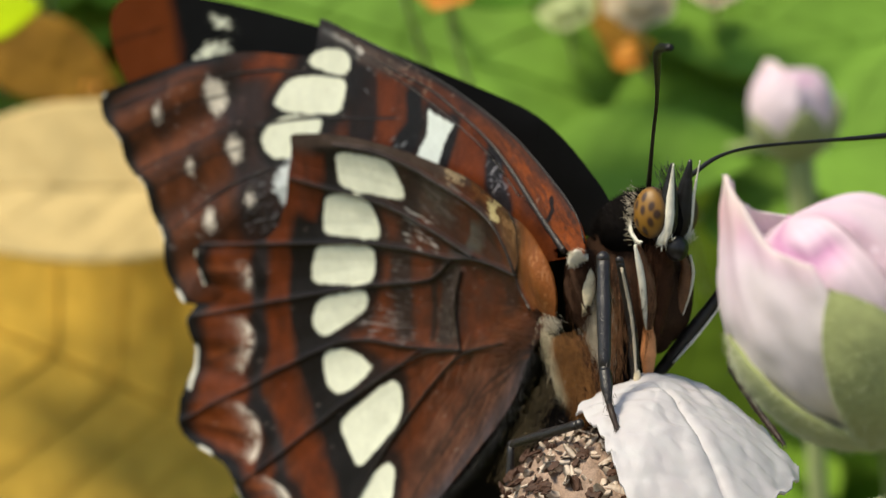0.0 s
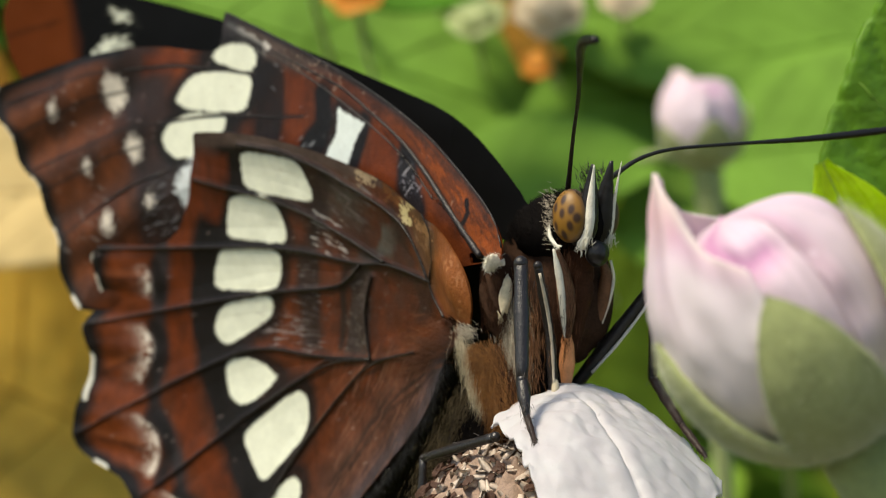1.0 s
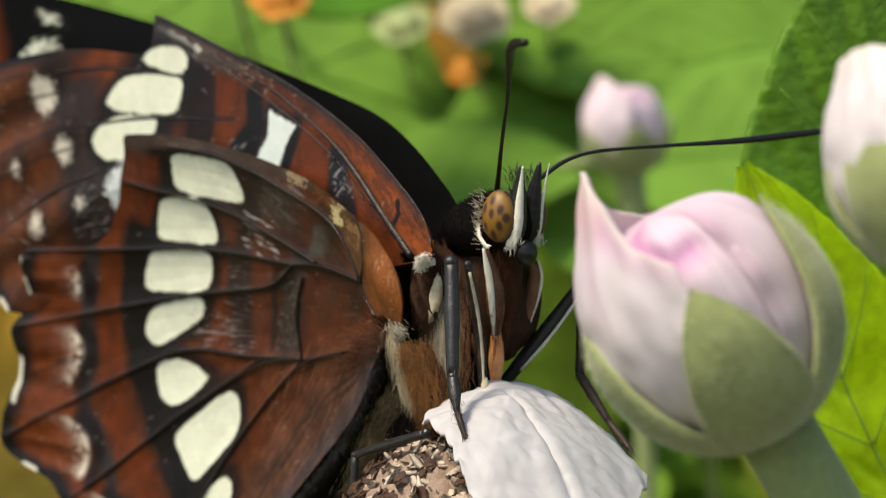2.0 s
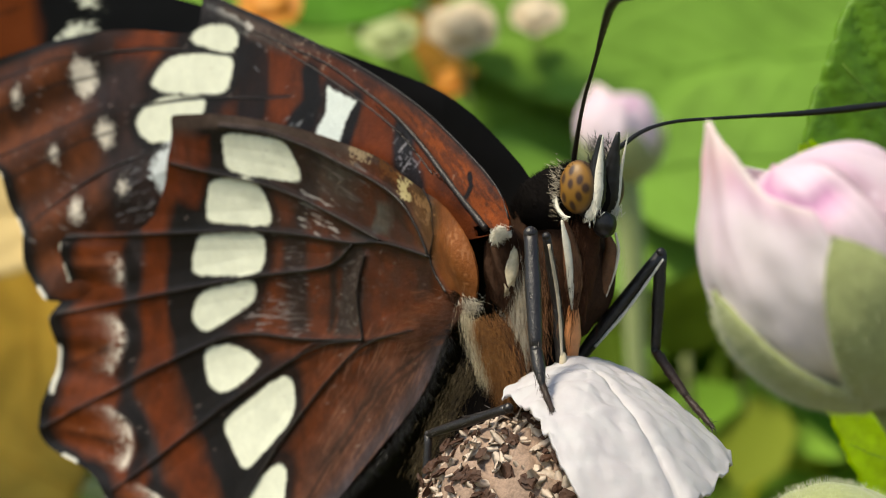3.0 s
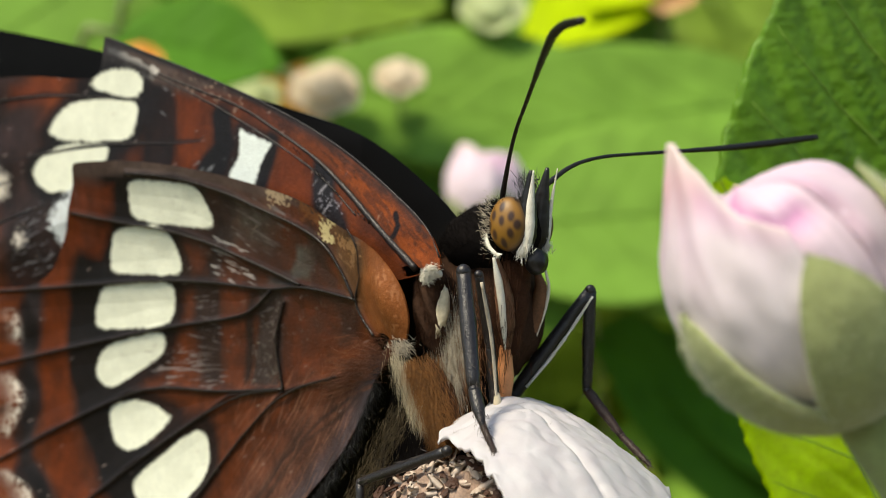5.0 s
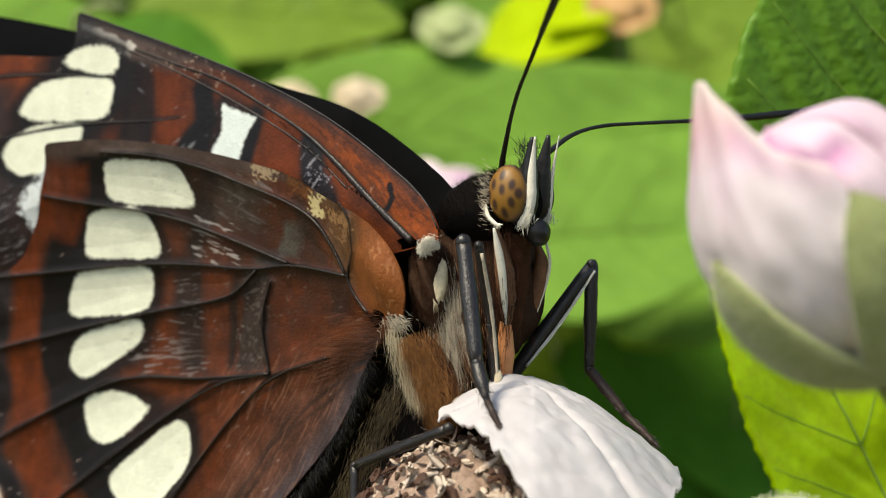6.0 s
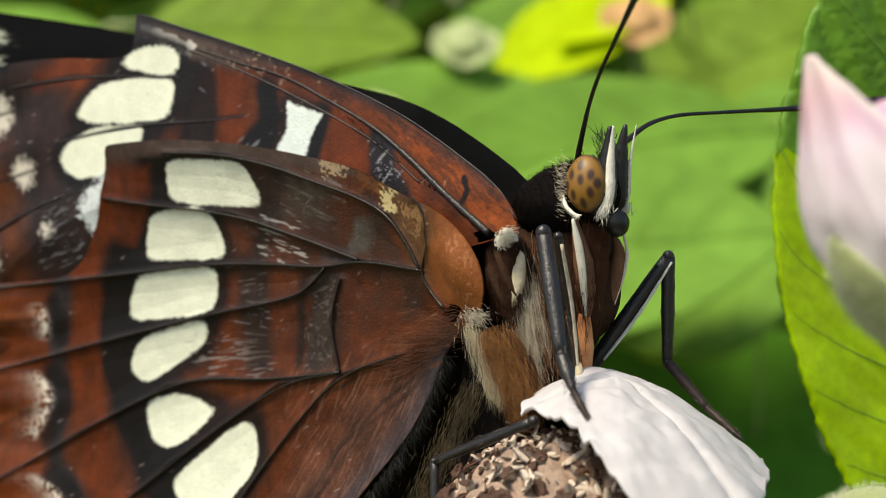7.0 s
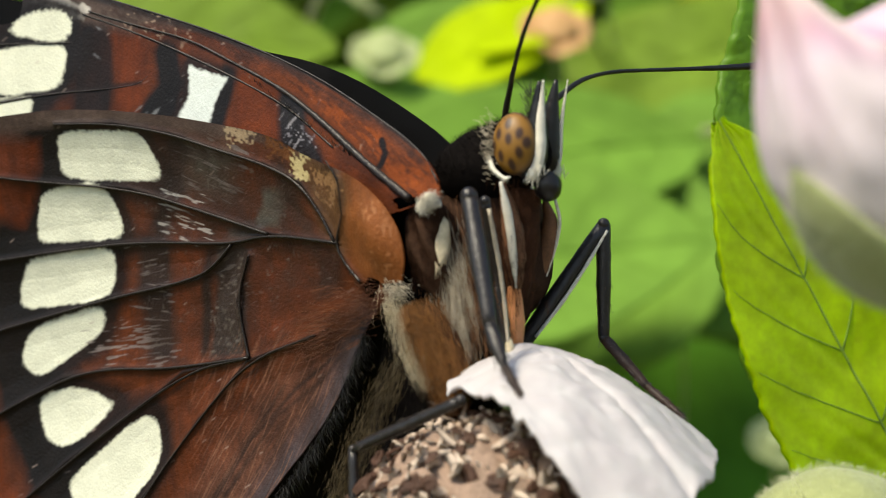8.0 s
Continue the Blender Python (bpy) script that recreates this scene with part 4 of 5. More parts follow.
    c = lay(c, lin(48, 26, 18), strip * np.clip((grainy - 0.45) / 0.4, 0, 0.55))
    c = lay(c, lin(44, 34, 31), 0.8 * step(0.12, 0.3, off_line(x, z, [(-9.8, 9.5), (-4.4, 7.0), (-1.2, 5.2), (2.0, 3.3), (3.6, 2.1)])))
    c = lay(c, lin(176, 150, 130), strip * 0.7 * np.clip((wave(x, z, 0.13, 153) + 0.5 * wave(x, z, 0.9, 154) - 1.2) / 0.1, 0, 1))
    c = weathered(c, x, z, (3.6, 0.9), 171)
    # the tear near the root
    c = lay(c, lin(20, 13, 12), step(0.08, 0.08, off_line(x, z, [(2.0, 2.9), (2.2, 2.5), (2.1, 2.2), (1.85, 2.0)]) - 0.06 * wave(x, z, 0.2, 20)))
    return c


def far_pattern(x, z, out, run):
    c = np.tile(np.array(lin(6, 6, 7)), (len(x), 1))
    c = lay(c, lin(98, 44, 10), step(-26.6, 1.0, x + 0.8 * (wave(x, z, 1.2, 31) - 0.5)))
    c = c * (1 - 0.35 * np.clip((-27 - x), 0, 1) * (off_line(x, z, [(-32, 10.2), (-26, 11.2)]) < 0.15))[:, None]
    for points in ([(-24.1, 11.4), (-23.5, 11.55), (-22.3, 11.1), (-21.9, 10.75), (-24.0, 10.75)], [(-24.1, 10.25), (-22.7, 10.1), (-22.6, 9.6), (-23.9, 9.1), (-25.5, 9.1)]):
        c = spot(c, x, z, points, 0.2, 0.3, shrink=0.0)
    return c


def wing(name, root, outline, height, pattern, rows, cols, material, label, thick=0.1, relief=lambda x, z: 0 * x):
    x, z, out, run = fan(root, outline, rows, cols)
    y = height(x, z)
    colours = pattern(x, z, out, run)
    fine = 0.06 * (wave(x, z, 1.1, 41) - 0.5) + relief(x, z)
    front = np.stack([x, y + fine, z], 1)
    # the back of the membrane, coarser
    k = 4
    pick = (np.arange(0, rows, k)[:, None] * cols + np.arange(0, cols, k)[None])
    back = front[pick.ravel()] + [0, thick, 0]
    faces = grid_faces(rows, cols).tolist()
    n = len(front)
    faces += [[q[0] + n, q[3] + n, q[2] + n, q[1] + n] for q in grid_faces(*pick.shape).tolist()]
    return part(name, np.vstack([front, back]), faces, material, butterfly, label, np.vstack([colours, colours[pick.ravel()]]))


def hind_relief(x, z):
    """Corrugated margin, a domed shoulder and hollows between the veins."""
    margin = np.clip((-17.0 - x) / 3, 0, 1)
    veins = np.min([off_line(x, z, line) for line in HIND_VEINS], axis=0)
    return 0.12 * margin * np.sin(1.9 * z + 0.3 * x) + 0.02 * margin * np.sin(6 * z) - 0.55 * np.exp(-((x - 2.1 + 0.3 * z) / 0.95) ** 2 - ((z - 0.1) / 1.3) ** 2) + 0.1 * np.clip(veins, 0, 0.8) - 0.06 * np.exp(-(veins / 0.12) ** 2)


def fore_relief(x, z):
    margin = np.clip((-17.0 - x) / 4, 0, 1)
    return 0.12 * margin * np.sin(1.8 * z - 0.7 * x) - 0.12 * np.exp(-((x - 2.6) / 1.4) ** 2 - ((z - 2.4) / 0.7) ** 2)


HIND_EDGE = [(2.9, -1.3), (3.25, -0.5), (2.75, 0.8), (1.4, 1.9), (-0.7, 2.7), (-1.8, 3.4), (-3.7, 3.95), (-7.0, 4.75), (-10.9, 5.35), (-14.0, 5.4), (-14.4, 5.3), (-14.5, 4.6), (-15.6, 2.2),
             (-16.9, 0.5), (-19.3, 0.35), (-21.6, 0.35), (-22.1, -0.4), (-21.7, -1.8), (-22.5, -3.2), (-22.9, -3.7), (-22.4, -4.8), (-22.7, -6.4), (-23.4, -8.2), (-23.1, -9.2), (-21.9, -9.7),
             (-20.9, -10.0), (-19.6, -10.4), (-18.6, -11.8), (-16.5, -13.4), (-12.5, -14.2), (-8.0, -12.4), (-5.4, -9.6), (-3.0, -7.2), (-1.35, -5.8), (-0.1, -4.4), (0.7, -3.1), (1.6, -2.0), (2.4, -1.7)]
FORE_EDGE = [(4.3, 1.0), (4.2, 1.5), (3.5, 2.45), (1.2, 4.0), (-1.1, 5.45), (-4.7, 7.15), (-8.5, 8.65), (-12.2, 10.05), (-13.4, 10.5), (-13.55, 10.4), (-13.65, 9.0), (-14.5, 8.8), (-18.4, 9.3), (-22.5, 9.0),
             (-25.5, 8.5), (-28.6, 7.8), (-29.4, 7.6), (-29.75, 7.1), (-29.7, 6.5), (-29.35, 6.1), (-28.75, 5.75), (-28.3, 5.3), (-28.15, 4.8), (-28.25, 4.3), (-27.95, 3.8), (-27.3, 3.4), (-26.6, 3.15), (-26.25, 2.7), (-26.2, 2.2), (-26.2, 1.6), (-25.8, 1.05), (-25.2, 0.6), (-24.9, 0.1), (-24.95, -0.6), (-25.05, -1.2), (-24.75, -1.8), (-23.9, -2.4), (-23.0, -3.0), (-14, -2), (-6, -0.5), (0, 0.2)]
FAR_EDGE = [(4.2, 2.0), (3.4, 2.95), (0.4, 4.85), (-2.4, 6.25), (-5.0, 7.05), (-11.3, 9.0), (-16.2, 10.45), (-20.6, 11.5), (-24.0, 12.25), (-28.8, 12.95), (-31.0, 12.3), (-31.5, 10.8), (-31.0, 8.5), (-27, 3), (-20, -2), (-5, 0)]

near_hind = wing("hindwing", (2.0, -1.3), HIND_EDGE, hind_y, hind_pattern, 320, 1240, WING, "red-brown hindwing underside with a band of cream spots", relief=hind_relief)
near_fore = wing("forewing", (3.6, 0.9), FORE_EDGE, lambda x, z: np.maximum(fore_y(x, z), hind_y(x, z) + 0.25 * np.clip((2 - x) / 2, 0, 1)), fore_pattern, 320, 1240, WING, "torn red-brown forewing underside with cream spots", relief=fore_relief)
wing("forewing", (3.3, 1.2), FAR_EDGE, lambda x, z: fore_y(x, z) + 2.5 - 0.9 * np.clip((x + 2) / 6, 0, 1), far_pattern, 160, 300, WING_FAR, "glossy black forewing with a rusty tip")

FAR_HIND_EDGE = [(3.0, -0.4), (1.0, 1.6), (-3.7, 3.2), (-10.9, 4.4), (-14.0, 4.2), (-17.5, 1.0), (-20.6, -2.0), (-21.5, -6.5), (-21.0, -9.0), (-17.0, -12.5), (-11.5, -14.0), (-7.0, -12.6), (-3.5, -9.4), (-0.6, -6.2), (1.4, -3.8), (2.6, -2.2)]
wing("hindwing", (2.0, -1.0), FAR_HIND_EDGE, lambda x, z: hind_y(x, z) + 3.4, lambda x, z, out, run: np.tile(np.array(lin(34, 30, 29)), (len(x), 1)), 60, 120, WING_FAR, "black hindwing hidden behind the other")


def on(height, line, n, lift=0.05):
    p = smooth_line(line, n)
    return np.c_[p[:, 0], height(p[:, 0], p[:, 1]) - lift, p[:, 1]]


for line in HIND_VEINS:
    part("vein", *tube(on(hind_y, line, 60, 0.085), [0.022, 0.046], 8, 1.0, 0.3, 1), VEIN, near_hind)
for line in ([(-11.4, 7.8), (-16.8, 8.4), (-22.5, 8.1), (-28.7, 6.8)], [(-7.9, 6.2), (-8.4, 5.88), (-13.6, 6.2), (-20.1, 5.6), (-26.8, 3.7)], [(-15.5, 4.1), (-20.1, 3.0), (-25.1, 0.3)]):
    part("vein", *tube(on(fore_y, line, 70, 0.01), [0.015, 0.04, 0.04, 0.025], 8, 1.0, 0.3, 2), VEIN, near_fore)
part("costal_vein", *tube(on(fore_y, [(-10.6, 8.8), (-8.5, 8.0), (-6.1, 7.2), (-4.3, 6.2), (-2.1, 5.03), (-0.3, 3.7), (1.1, 2.55), (2.4, 1.6), (3.2, 1.05)], 90, 0.02), [0.025, 0.035, 0.05, 0.1, 0.13], 10, 1.0, 0.25, 6), VEIN, near_fore, "dark thick front vein")
part("costal_vein", *tube(on(fore_y, [(-10.9, 8.75), (-8.1, 7.6), (-5.3, 6.24), (-3.15, 5.14), (-1.7, 4.3), (0.1, 2.9)], 70, 0.0), [0.025, 0.04, 0.03], 8, 1.0, 0.3, 7), VEIN, near_fore, "dark thin front vein")
part("wing_edge", *tube(on(fore_y, [(-13.4, 10.45), (-8.5, 8.65), (-4.7, 7.15), (-1.1, 5.45), (1.2, 4.0), (3.5, 2.45), (4.2, 1.4)], 90, 0.0), [0.03, 0.035], 8, 1.0, 0.3, 8), VEIN, near_fore, "dark rolled leading edge")

vein_bristle = lambda r: (lambda k: np.array([-4.2 + 6.4 * k, fore_y(-4.2 + 6.4 * k, 6.15 - 4.4 * k - 0.2 * math.sin(3.1 * k)) - 0.03, 6.15 - 4.4 * k - 0.2 * math.sin(3.1 * k)]))(r.random())
part("vein_bristles", *hairs(90, vein_bristle, lambda p, r: (0.3, -0.5, 0.9), 0.16, 0.012, 61, 0.4), BLACK, near_fore, "short dark bristles")

# body
thorax = part("thorax", *ball((3.7, 2.4, -0.2), (2.1, 1.9, 2.7), 26, 36, pose(0, 0, 0, 0, -6, 0), 0.15, 1), DARK_FUR, butterfly, "dark brown furry thorax")
part("collar", *ball((4.45, 1.55, 1.95), (1.75, 1.35, 1.15), 18, 26, pose(0, 0, 0, 0, -18, 0), 0.2, 2), BLACK_FUR, butterfly, "blackish furry neck")
part("abdomen", *tube(smooth_line([(3.0, 2.4, -1.8), (2.6, 1.6, -4.6), (1.6, 1.2, -8.0), (-0.5, 1.4, -13.0)], 30), [1.5, 1.9, 1.9, 1.7, 0.7], 24, 1.0, 0.03, 2), BLACK_FUR, butterfly, "blackish abdomen with pale sides")
part("belly_stripe", *tube(smooth_line([(2.0, 0.1, -7.0), (1.4, -0.3, -8.4), (0.5, -0.4, -9.8), (-0.4, -0.2, -11.5)], 24), [0.25, 0.6, 0.8, 0.8], 14, 0.6, 0.3, 3), CREAM_FUR, butterfly, "cream side of the abdomen")
part("inner_hair", *hairs(900, lambda r: (lambda k: (1.1 - 6.4 * k + 0.5 * math.sin(math.pi * k) + 0.1 * r.normal(), hind_y(1.1 - 6.0 * k, -2.7 - 7.0 * k) + 0.05, -2.7 - 7.0 * k))(r.random()), lambda p, r: (0.3, 0.1, -1.0), 0.6, 0.009, 13), BLACK, thorax, "blackish fringe hair")
part("abdomen_hair", *hairs(900, lambda r: (lambda k, s: (np.interp(k, [0, 0.25, 0.55, 1], [3.0, 2.6, 1.6, -0.5]) + 1.7 * s, 1.35 - 1.9 * math.sqrt(1 - 0.8 * s * s), -2.6 - 10.4 * k))(0.45 * r.random(), 2 * r.random() - 1), lambda p, r: (-0.1, -0.02, -1.0), 0.8, 0.008, 15, 0.12), BLACK_FUR, thorax, "blackish hair")
part("abdomen_fur", *hairs(1500, lambda r: (lambda k: (2.45 - 2.4 * k + 0.28 * r.normal(), -0.5 - 0.2 * r.random(), -3.6 - 4.0 * k + 0.2 * r.normal()))(r.random()), lambda p, r: (-0.35, -0.1, -1.0), 0.4, 0.007, 65, 0.2), ABDOMEN_SCALES, thorax, "mottled olive-grey fur")
part("belly_hair", *hairs(500, lambda r: (lambda k: (1.9 - 2.3 * k + 0.35 * r.normal(), -0.35 - 0.2 * r.random(), -6.8 - 4.5 * k))(r.random()), lambda p, r: (-0.4, -0.1, -1.0), 0.7, 0.012, 25, 0.2), CREAM_FUR, thorax, "cream hair")
part("shoulder_tuft", *ball((3.85, -0.75, 0.9), (0.22, 0.14, 0.16), 14, 20, pose(0, 0, 0, 0, 25, 0), 0.8, 3), WHITE_HAIR, butterfly, "white tuft of scales")
part("shoulder_hair", *hairs(900, lambda r: (lambda k: (3.6 + 0.32 * k + 0.07 * r.normal(), -1.02 - 0.14 * r.random(), 0.78 + 0.3 * k + 0.07 * r.normal()))(r.random()), lambda p, r: (0.6, -0.2, -0.25), 0.34, 0.012, 14, 0.25), WHITE_HAIR, thorax, "white hair")
part("wing_joint", *ball((3.4, 0.0, -0.3), (0.7, 0.7, 1.4), 24, 30, pose(0, 0, 0, 0, -8, 0), 0.6, 6), DARK_FUR, butterfly, "dark wing joint")
part("joint_hair", *hairs(700, lambda r: (lambda a, b: (3.4 + 0.65 * math.cos(a), -0.05 - 0.65 * math.sin(a), -0.25 + 1.2 * b))(3.14 * r.random(), 2 * r.random() - 1), lambda p, r: (0.1, -0.2, -1.0), 0.35, 0.007, 46, 0.25), BROWN_HAIR, thorax, "dark brown hair")
part("side_stripe", *ball((3.95, -0.5, -0.35), (0.2, 0.16, 0.7), 14, 16, pose(0, 0, 0, 0, 12, 0), 0.9, 4), CREAM_FUR, butterfly, "cream stripe of scales")
hip = part("hip", *ball((3.75, -0.35, -3.3), (0.62, 0.5, 1.4), 22, 26, pose(0, 0, 0, 0, -22, 0), 0.15, 9), BROWN_HAIR, butterfly, "tawny furry hip")
part("side_hair", *hairs(1500, lambda r: (4.1 + 0.28 * r.normal(), 0.0 - 0.4 * r.random(), -1.7 + 0.8 * r.normal()), lambda p, r: (0.2, -0.1, -1.0), 0.75, 0.0048, 5, 0.13), GREY_HAIR, thorax, "pale grey hair")
part("flank_hair", *hairs(1500, lambda r: (4.2 + 0.45 * r.normal(), 0.25 - 0.5 * r.random(), -1.6 + 0.8 * r.normal()), lambda p, r: (0.15, -0.1, -1.0), 0.6, 0.006, 55, 0.15), FLANK, thorax, "warm brown hair")
part("hip_hair", *hairs(4200, lambda r: (lambda k, s: (2.95 + 1.3 * k + 0.45 * s, -0.98 - 0.22 * r.random() + 0.3 * s * s, -1.95 - 2.5 * k + 0.25 * s))(r.random(), r.normal() * 0.6), lambda p, r: (0.42, -0.1, -1.0), 0.8, 0.005, 6, 0.24), TAWNY, hip, "tawny hair")
part("hip_edge", *hairs(800, lambda r: (lambda k: (2.5 + 1.0 * k + 0.2 * r.normal(), -1.0 - 0.15 * r.random(), -1.7 - 2.3 * k))(r.random()), lambda p, r: (0.25, -0.15, -1.0), 0.65, 0.0045, 16, 0.2), CREAM_FUR, hip, "pale hair")
part("hip_dark", *hairs(260, lambda r: (3.6 + 0.7 * r.random(), -0.9 - 0.1 * r.random(), -3.6 - 0.8 * r.random()), lambda p, r: (0.2, -0.1, -1.0), 0.9, 0.014, 26, 0.15), BROWN_HAIR, hip, "dark brown hair")
part("neck_hair", *hairs(2200, lambda r: (lambda a, b: (4.45 + 1.7 * math.cos(a) * math.cos(b), 1.55 - 1.3 * math.sin(a) * math.cos(b), 1.95 + 0.5 * math.cos(a) * math.cos(b) + 1.1 * math.sin(b)))(3.14 * r.random(), 1.6 * r.random() - 0.2), lambda p, r: (-0.3, -0.4, 0.7), 0.34, 0.008, 7), BLACK_FUR, thorax, "black bristly hair")
part("root_hair", *hairs(420, lambda r: (lambda k: (1.9 - 3.0 * k + 0.3 * r.normal(), hind_y(1.9 - 3.0 * k, -1.8 - 1.5 * k) - 0.12 - 0.1 * r.random(), -1.7 - 1.3 * k + 0.3 * r.normal()))(r.random() ** 1.5), lambda p, r: (-1.0, 0.28, 0.1 - 0.5 * r.random()), 1.2, 0.006, 8, 0.1), RUST, thorax, "brown hair")
part("root_tuft", *hairs(240, lambda r: (2.65 + 0.22 * r.normal(), -0.95 - 0.2 * r.random(), -1.5 + 0.14 * r.normal()), lambda p, r: (0.6, -0.1, -0.5), 0.3, 0.009, 9, 0.35), GREY_HAIR, thorax, "pale tuft")

head = part("head", *ball((5.95, 1.3, 2.35), (0.72, 0.9, 1.0), 20, 28, None, 0.1, 5), BLACK_FUR, butterfly, "blackish furry head")


def eye_mesh(centre):
    v, f = ball((0, 0, 0), (1, 1, 1), 60, 90)
    c = np.tile(np.array(lin(132, 92, 24)), (len(v), 1))
    for k, (a, b) in enumerate(((0.05, 0.1), (0.5, 0.25), (-0.45, 0.3), (0.0, 0.6), (0.45, -0.35), (-0.4, -0.4), (0.05, -0.7), (0.75, -0.05), (-0.75, -0.05))):
        d = np.hypot(v[:, 0] - a, (v[:, 2] - b) * 0.8)
        c = lay(c, lin(46, 20, 10), 0.95 * step(0.15, 0.1, d))
    c = lay(c, lin(60, 48, 40), step(0.95, 0.12, -np.hypot(v[:, 0], v[:, 2]) + 1.9))
    return v * [0.68, 0.55, 0.9] + np.array(centre), f, c


EYE = patterned("compound_eye", 0.5, 0.05, 0.5, 0.0, 0.1)
for y in (0.5, 2.1):
    v, f, c = eye_mesh((5.92, y, 2.5))
    part("eye", v, f, EYE, head, "amber compound eye with dark dots", c)
part("eye_ring", *tube(smooth_line([(5.2, 0.25, 2.2), (5.36, 0.05, 1.8), (5.7, -0.02, 1.52), (5.95, 0.0, 1.5)], 16), [0.02, 0.06, 0.06, 0.02], 8, 0.6, 0.4, 6), WHITE_HAIR, head, "white rim of scales")
part("rim_hair", *hairs(160, lambda r: (lambda k: (5.2 + 0.7 * k, 0.2 - 0.25 * k, 2.2 - 0.75 * k ** 0.6))(r.random()), lambda p, r: (-0.5, -0.3, -0.5), 0.16, 0.012, 66, 0.35), WHITE_HAIR, head, "white scales")
for dy, tip, wide in ((0.0, (6.72, 0.55, 4.22), 0.13), (0.8, (6.85, 1.4, 4.35), 0.06)):
    line = np.array([(6.1, 0.75 + dy, 1.5), (6.4, 0.75 + dy, 2.0), (6.5, 0.7 + dy, 3.0), tip])
    palp = part("palp", *tube(smooth_line(line, 24), [0.26, 0.36, 0.32, 0.2, 0.06], 14, 1.0, 0.1, 4), BLACK, head, "black palp with a white stripe")
    shift = np.array([0.2, -0.18, 0.0]) if dy == 0 else np.array([0.3, 0.14, 0.0])
    part("stripe", *tube(smooth_line(line + shift + [0, 0, -0.02], 24), [wide * 1.3, wide * 1.5, wide * 0.9, wide * 0.2], 12, 0.8, 0.08, 5), WHITE_HAIR, palp, "white stripe")
    part("stripe_hair", *hairs(90, lambda r: line[0] + shift + r.random() * (line[1] - line[0]) + 0.1 * r.normal(size=3), lambda p, r: (0.0, -0.3, -1.0), 0.3, 0.016, 18, 0.25), WHITE_HAIR, palp, "white hair")
    part("palp_hair", *hairs(140, lambda r: (6.25 + 0.2 * r.random(), 0.7 + dy + 0.2 * r.normal(), 2.4 + 1.6 * r.random()), lambda p, r: (-0.25, -0.3, 1.0), 0.4, 0.013, 17), BLACK, palp, "black bristly hair")
part("crown_hair", *hairs(380, lambda r: (lambda a, b: (5.0 + 0.9 * a, 0.25 + 0.9 * b, 2.2 + 0.9 * a + 0.35 * (1 - b) * r.random()))(r.random(), r.random()), lambda p, r: (-0.4, -0.6, 0.7), 0.36, 0.01, 19, 0.4), BLACK_FUR, head, "black fur")
part("cheek_hair", *hairs(200, lambda r: (5.25 + 0.12 * r.normal(), 0.3 + 0.1 * r.normal(), 2.5 + 0.4 * r.normal()), lambda p, r: (-0.5, -0.4, 0.3), 0.2, 0.01, 20, 0.3), GREY_HAIR, head, "grey fur")
part("mouth_base", *ball((6.6, 1.05, 1.28), (0.4, 0.42, 0.44), 18, 24, None, 0.15, 2), BLACK, head, "round black mouth base")
part("throat", *tube(smooth_line([(5.8, 1.3, 1.3), (5.5, 1.4, 0.0), (5.25, 1.5, -1.8)], 20), [0.45, 0.6, 0.34], 12, 1.0, 0.1, 7), BROWN_HAIR, head, "dark brown throat")
part("tongue", *tube(smooth_line([(5.35, 1.2, -1.5), (5.25, 1.3, -2.3), (5.35, 1.2, -3.6)], 20), [0.2, 0.3, 0.12], 10), PALE_ORANGE, head, "pale orange tongue base")
part("throat_hair", *hairs(620, lambda r: (5.6 + 0.3 * r.normal(), 0.7 + 0.2 * r.normal(), 0.0 + 0.9 * r.normal()), lambda p, r: (0.05, -0.2, -1.0), 0.6, 0.009, 21, 0.16), BROWN_HAIR, head, "brown hair")

# antennae with clubs
for name, line in (("antenna", [(5.3, 1.05, 3.2), (5.43, 0.93, 3.6), (6.59, -0.34, 5.26), (8.22, -2.19, 6.18), (10.07, -4.52, 7.0), (11.71, -6.63, 7.44), (13.13, -7.81, 7.29)]),
                   ("antenna", [(6.6, 1.5, 3.7), (7.2, 3.0, 4.75), (8.6, 5.8, 5.05), (10.4, 8.9, 5.35), (12.2, 11.9, 5.85)])):
    part(name, *tube(smooth_line(line, 60), [0.1, 0.065, 0.06, 0.07, 0.11, 0.14, 0.11], 10, 1.0, 0.12, 3), BLACK, head, "thin black clubbed antenna")

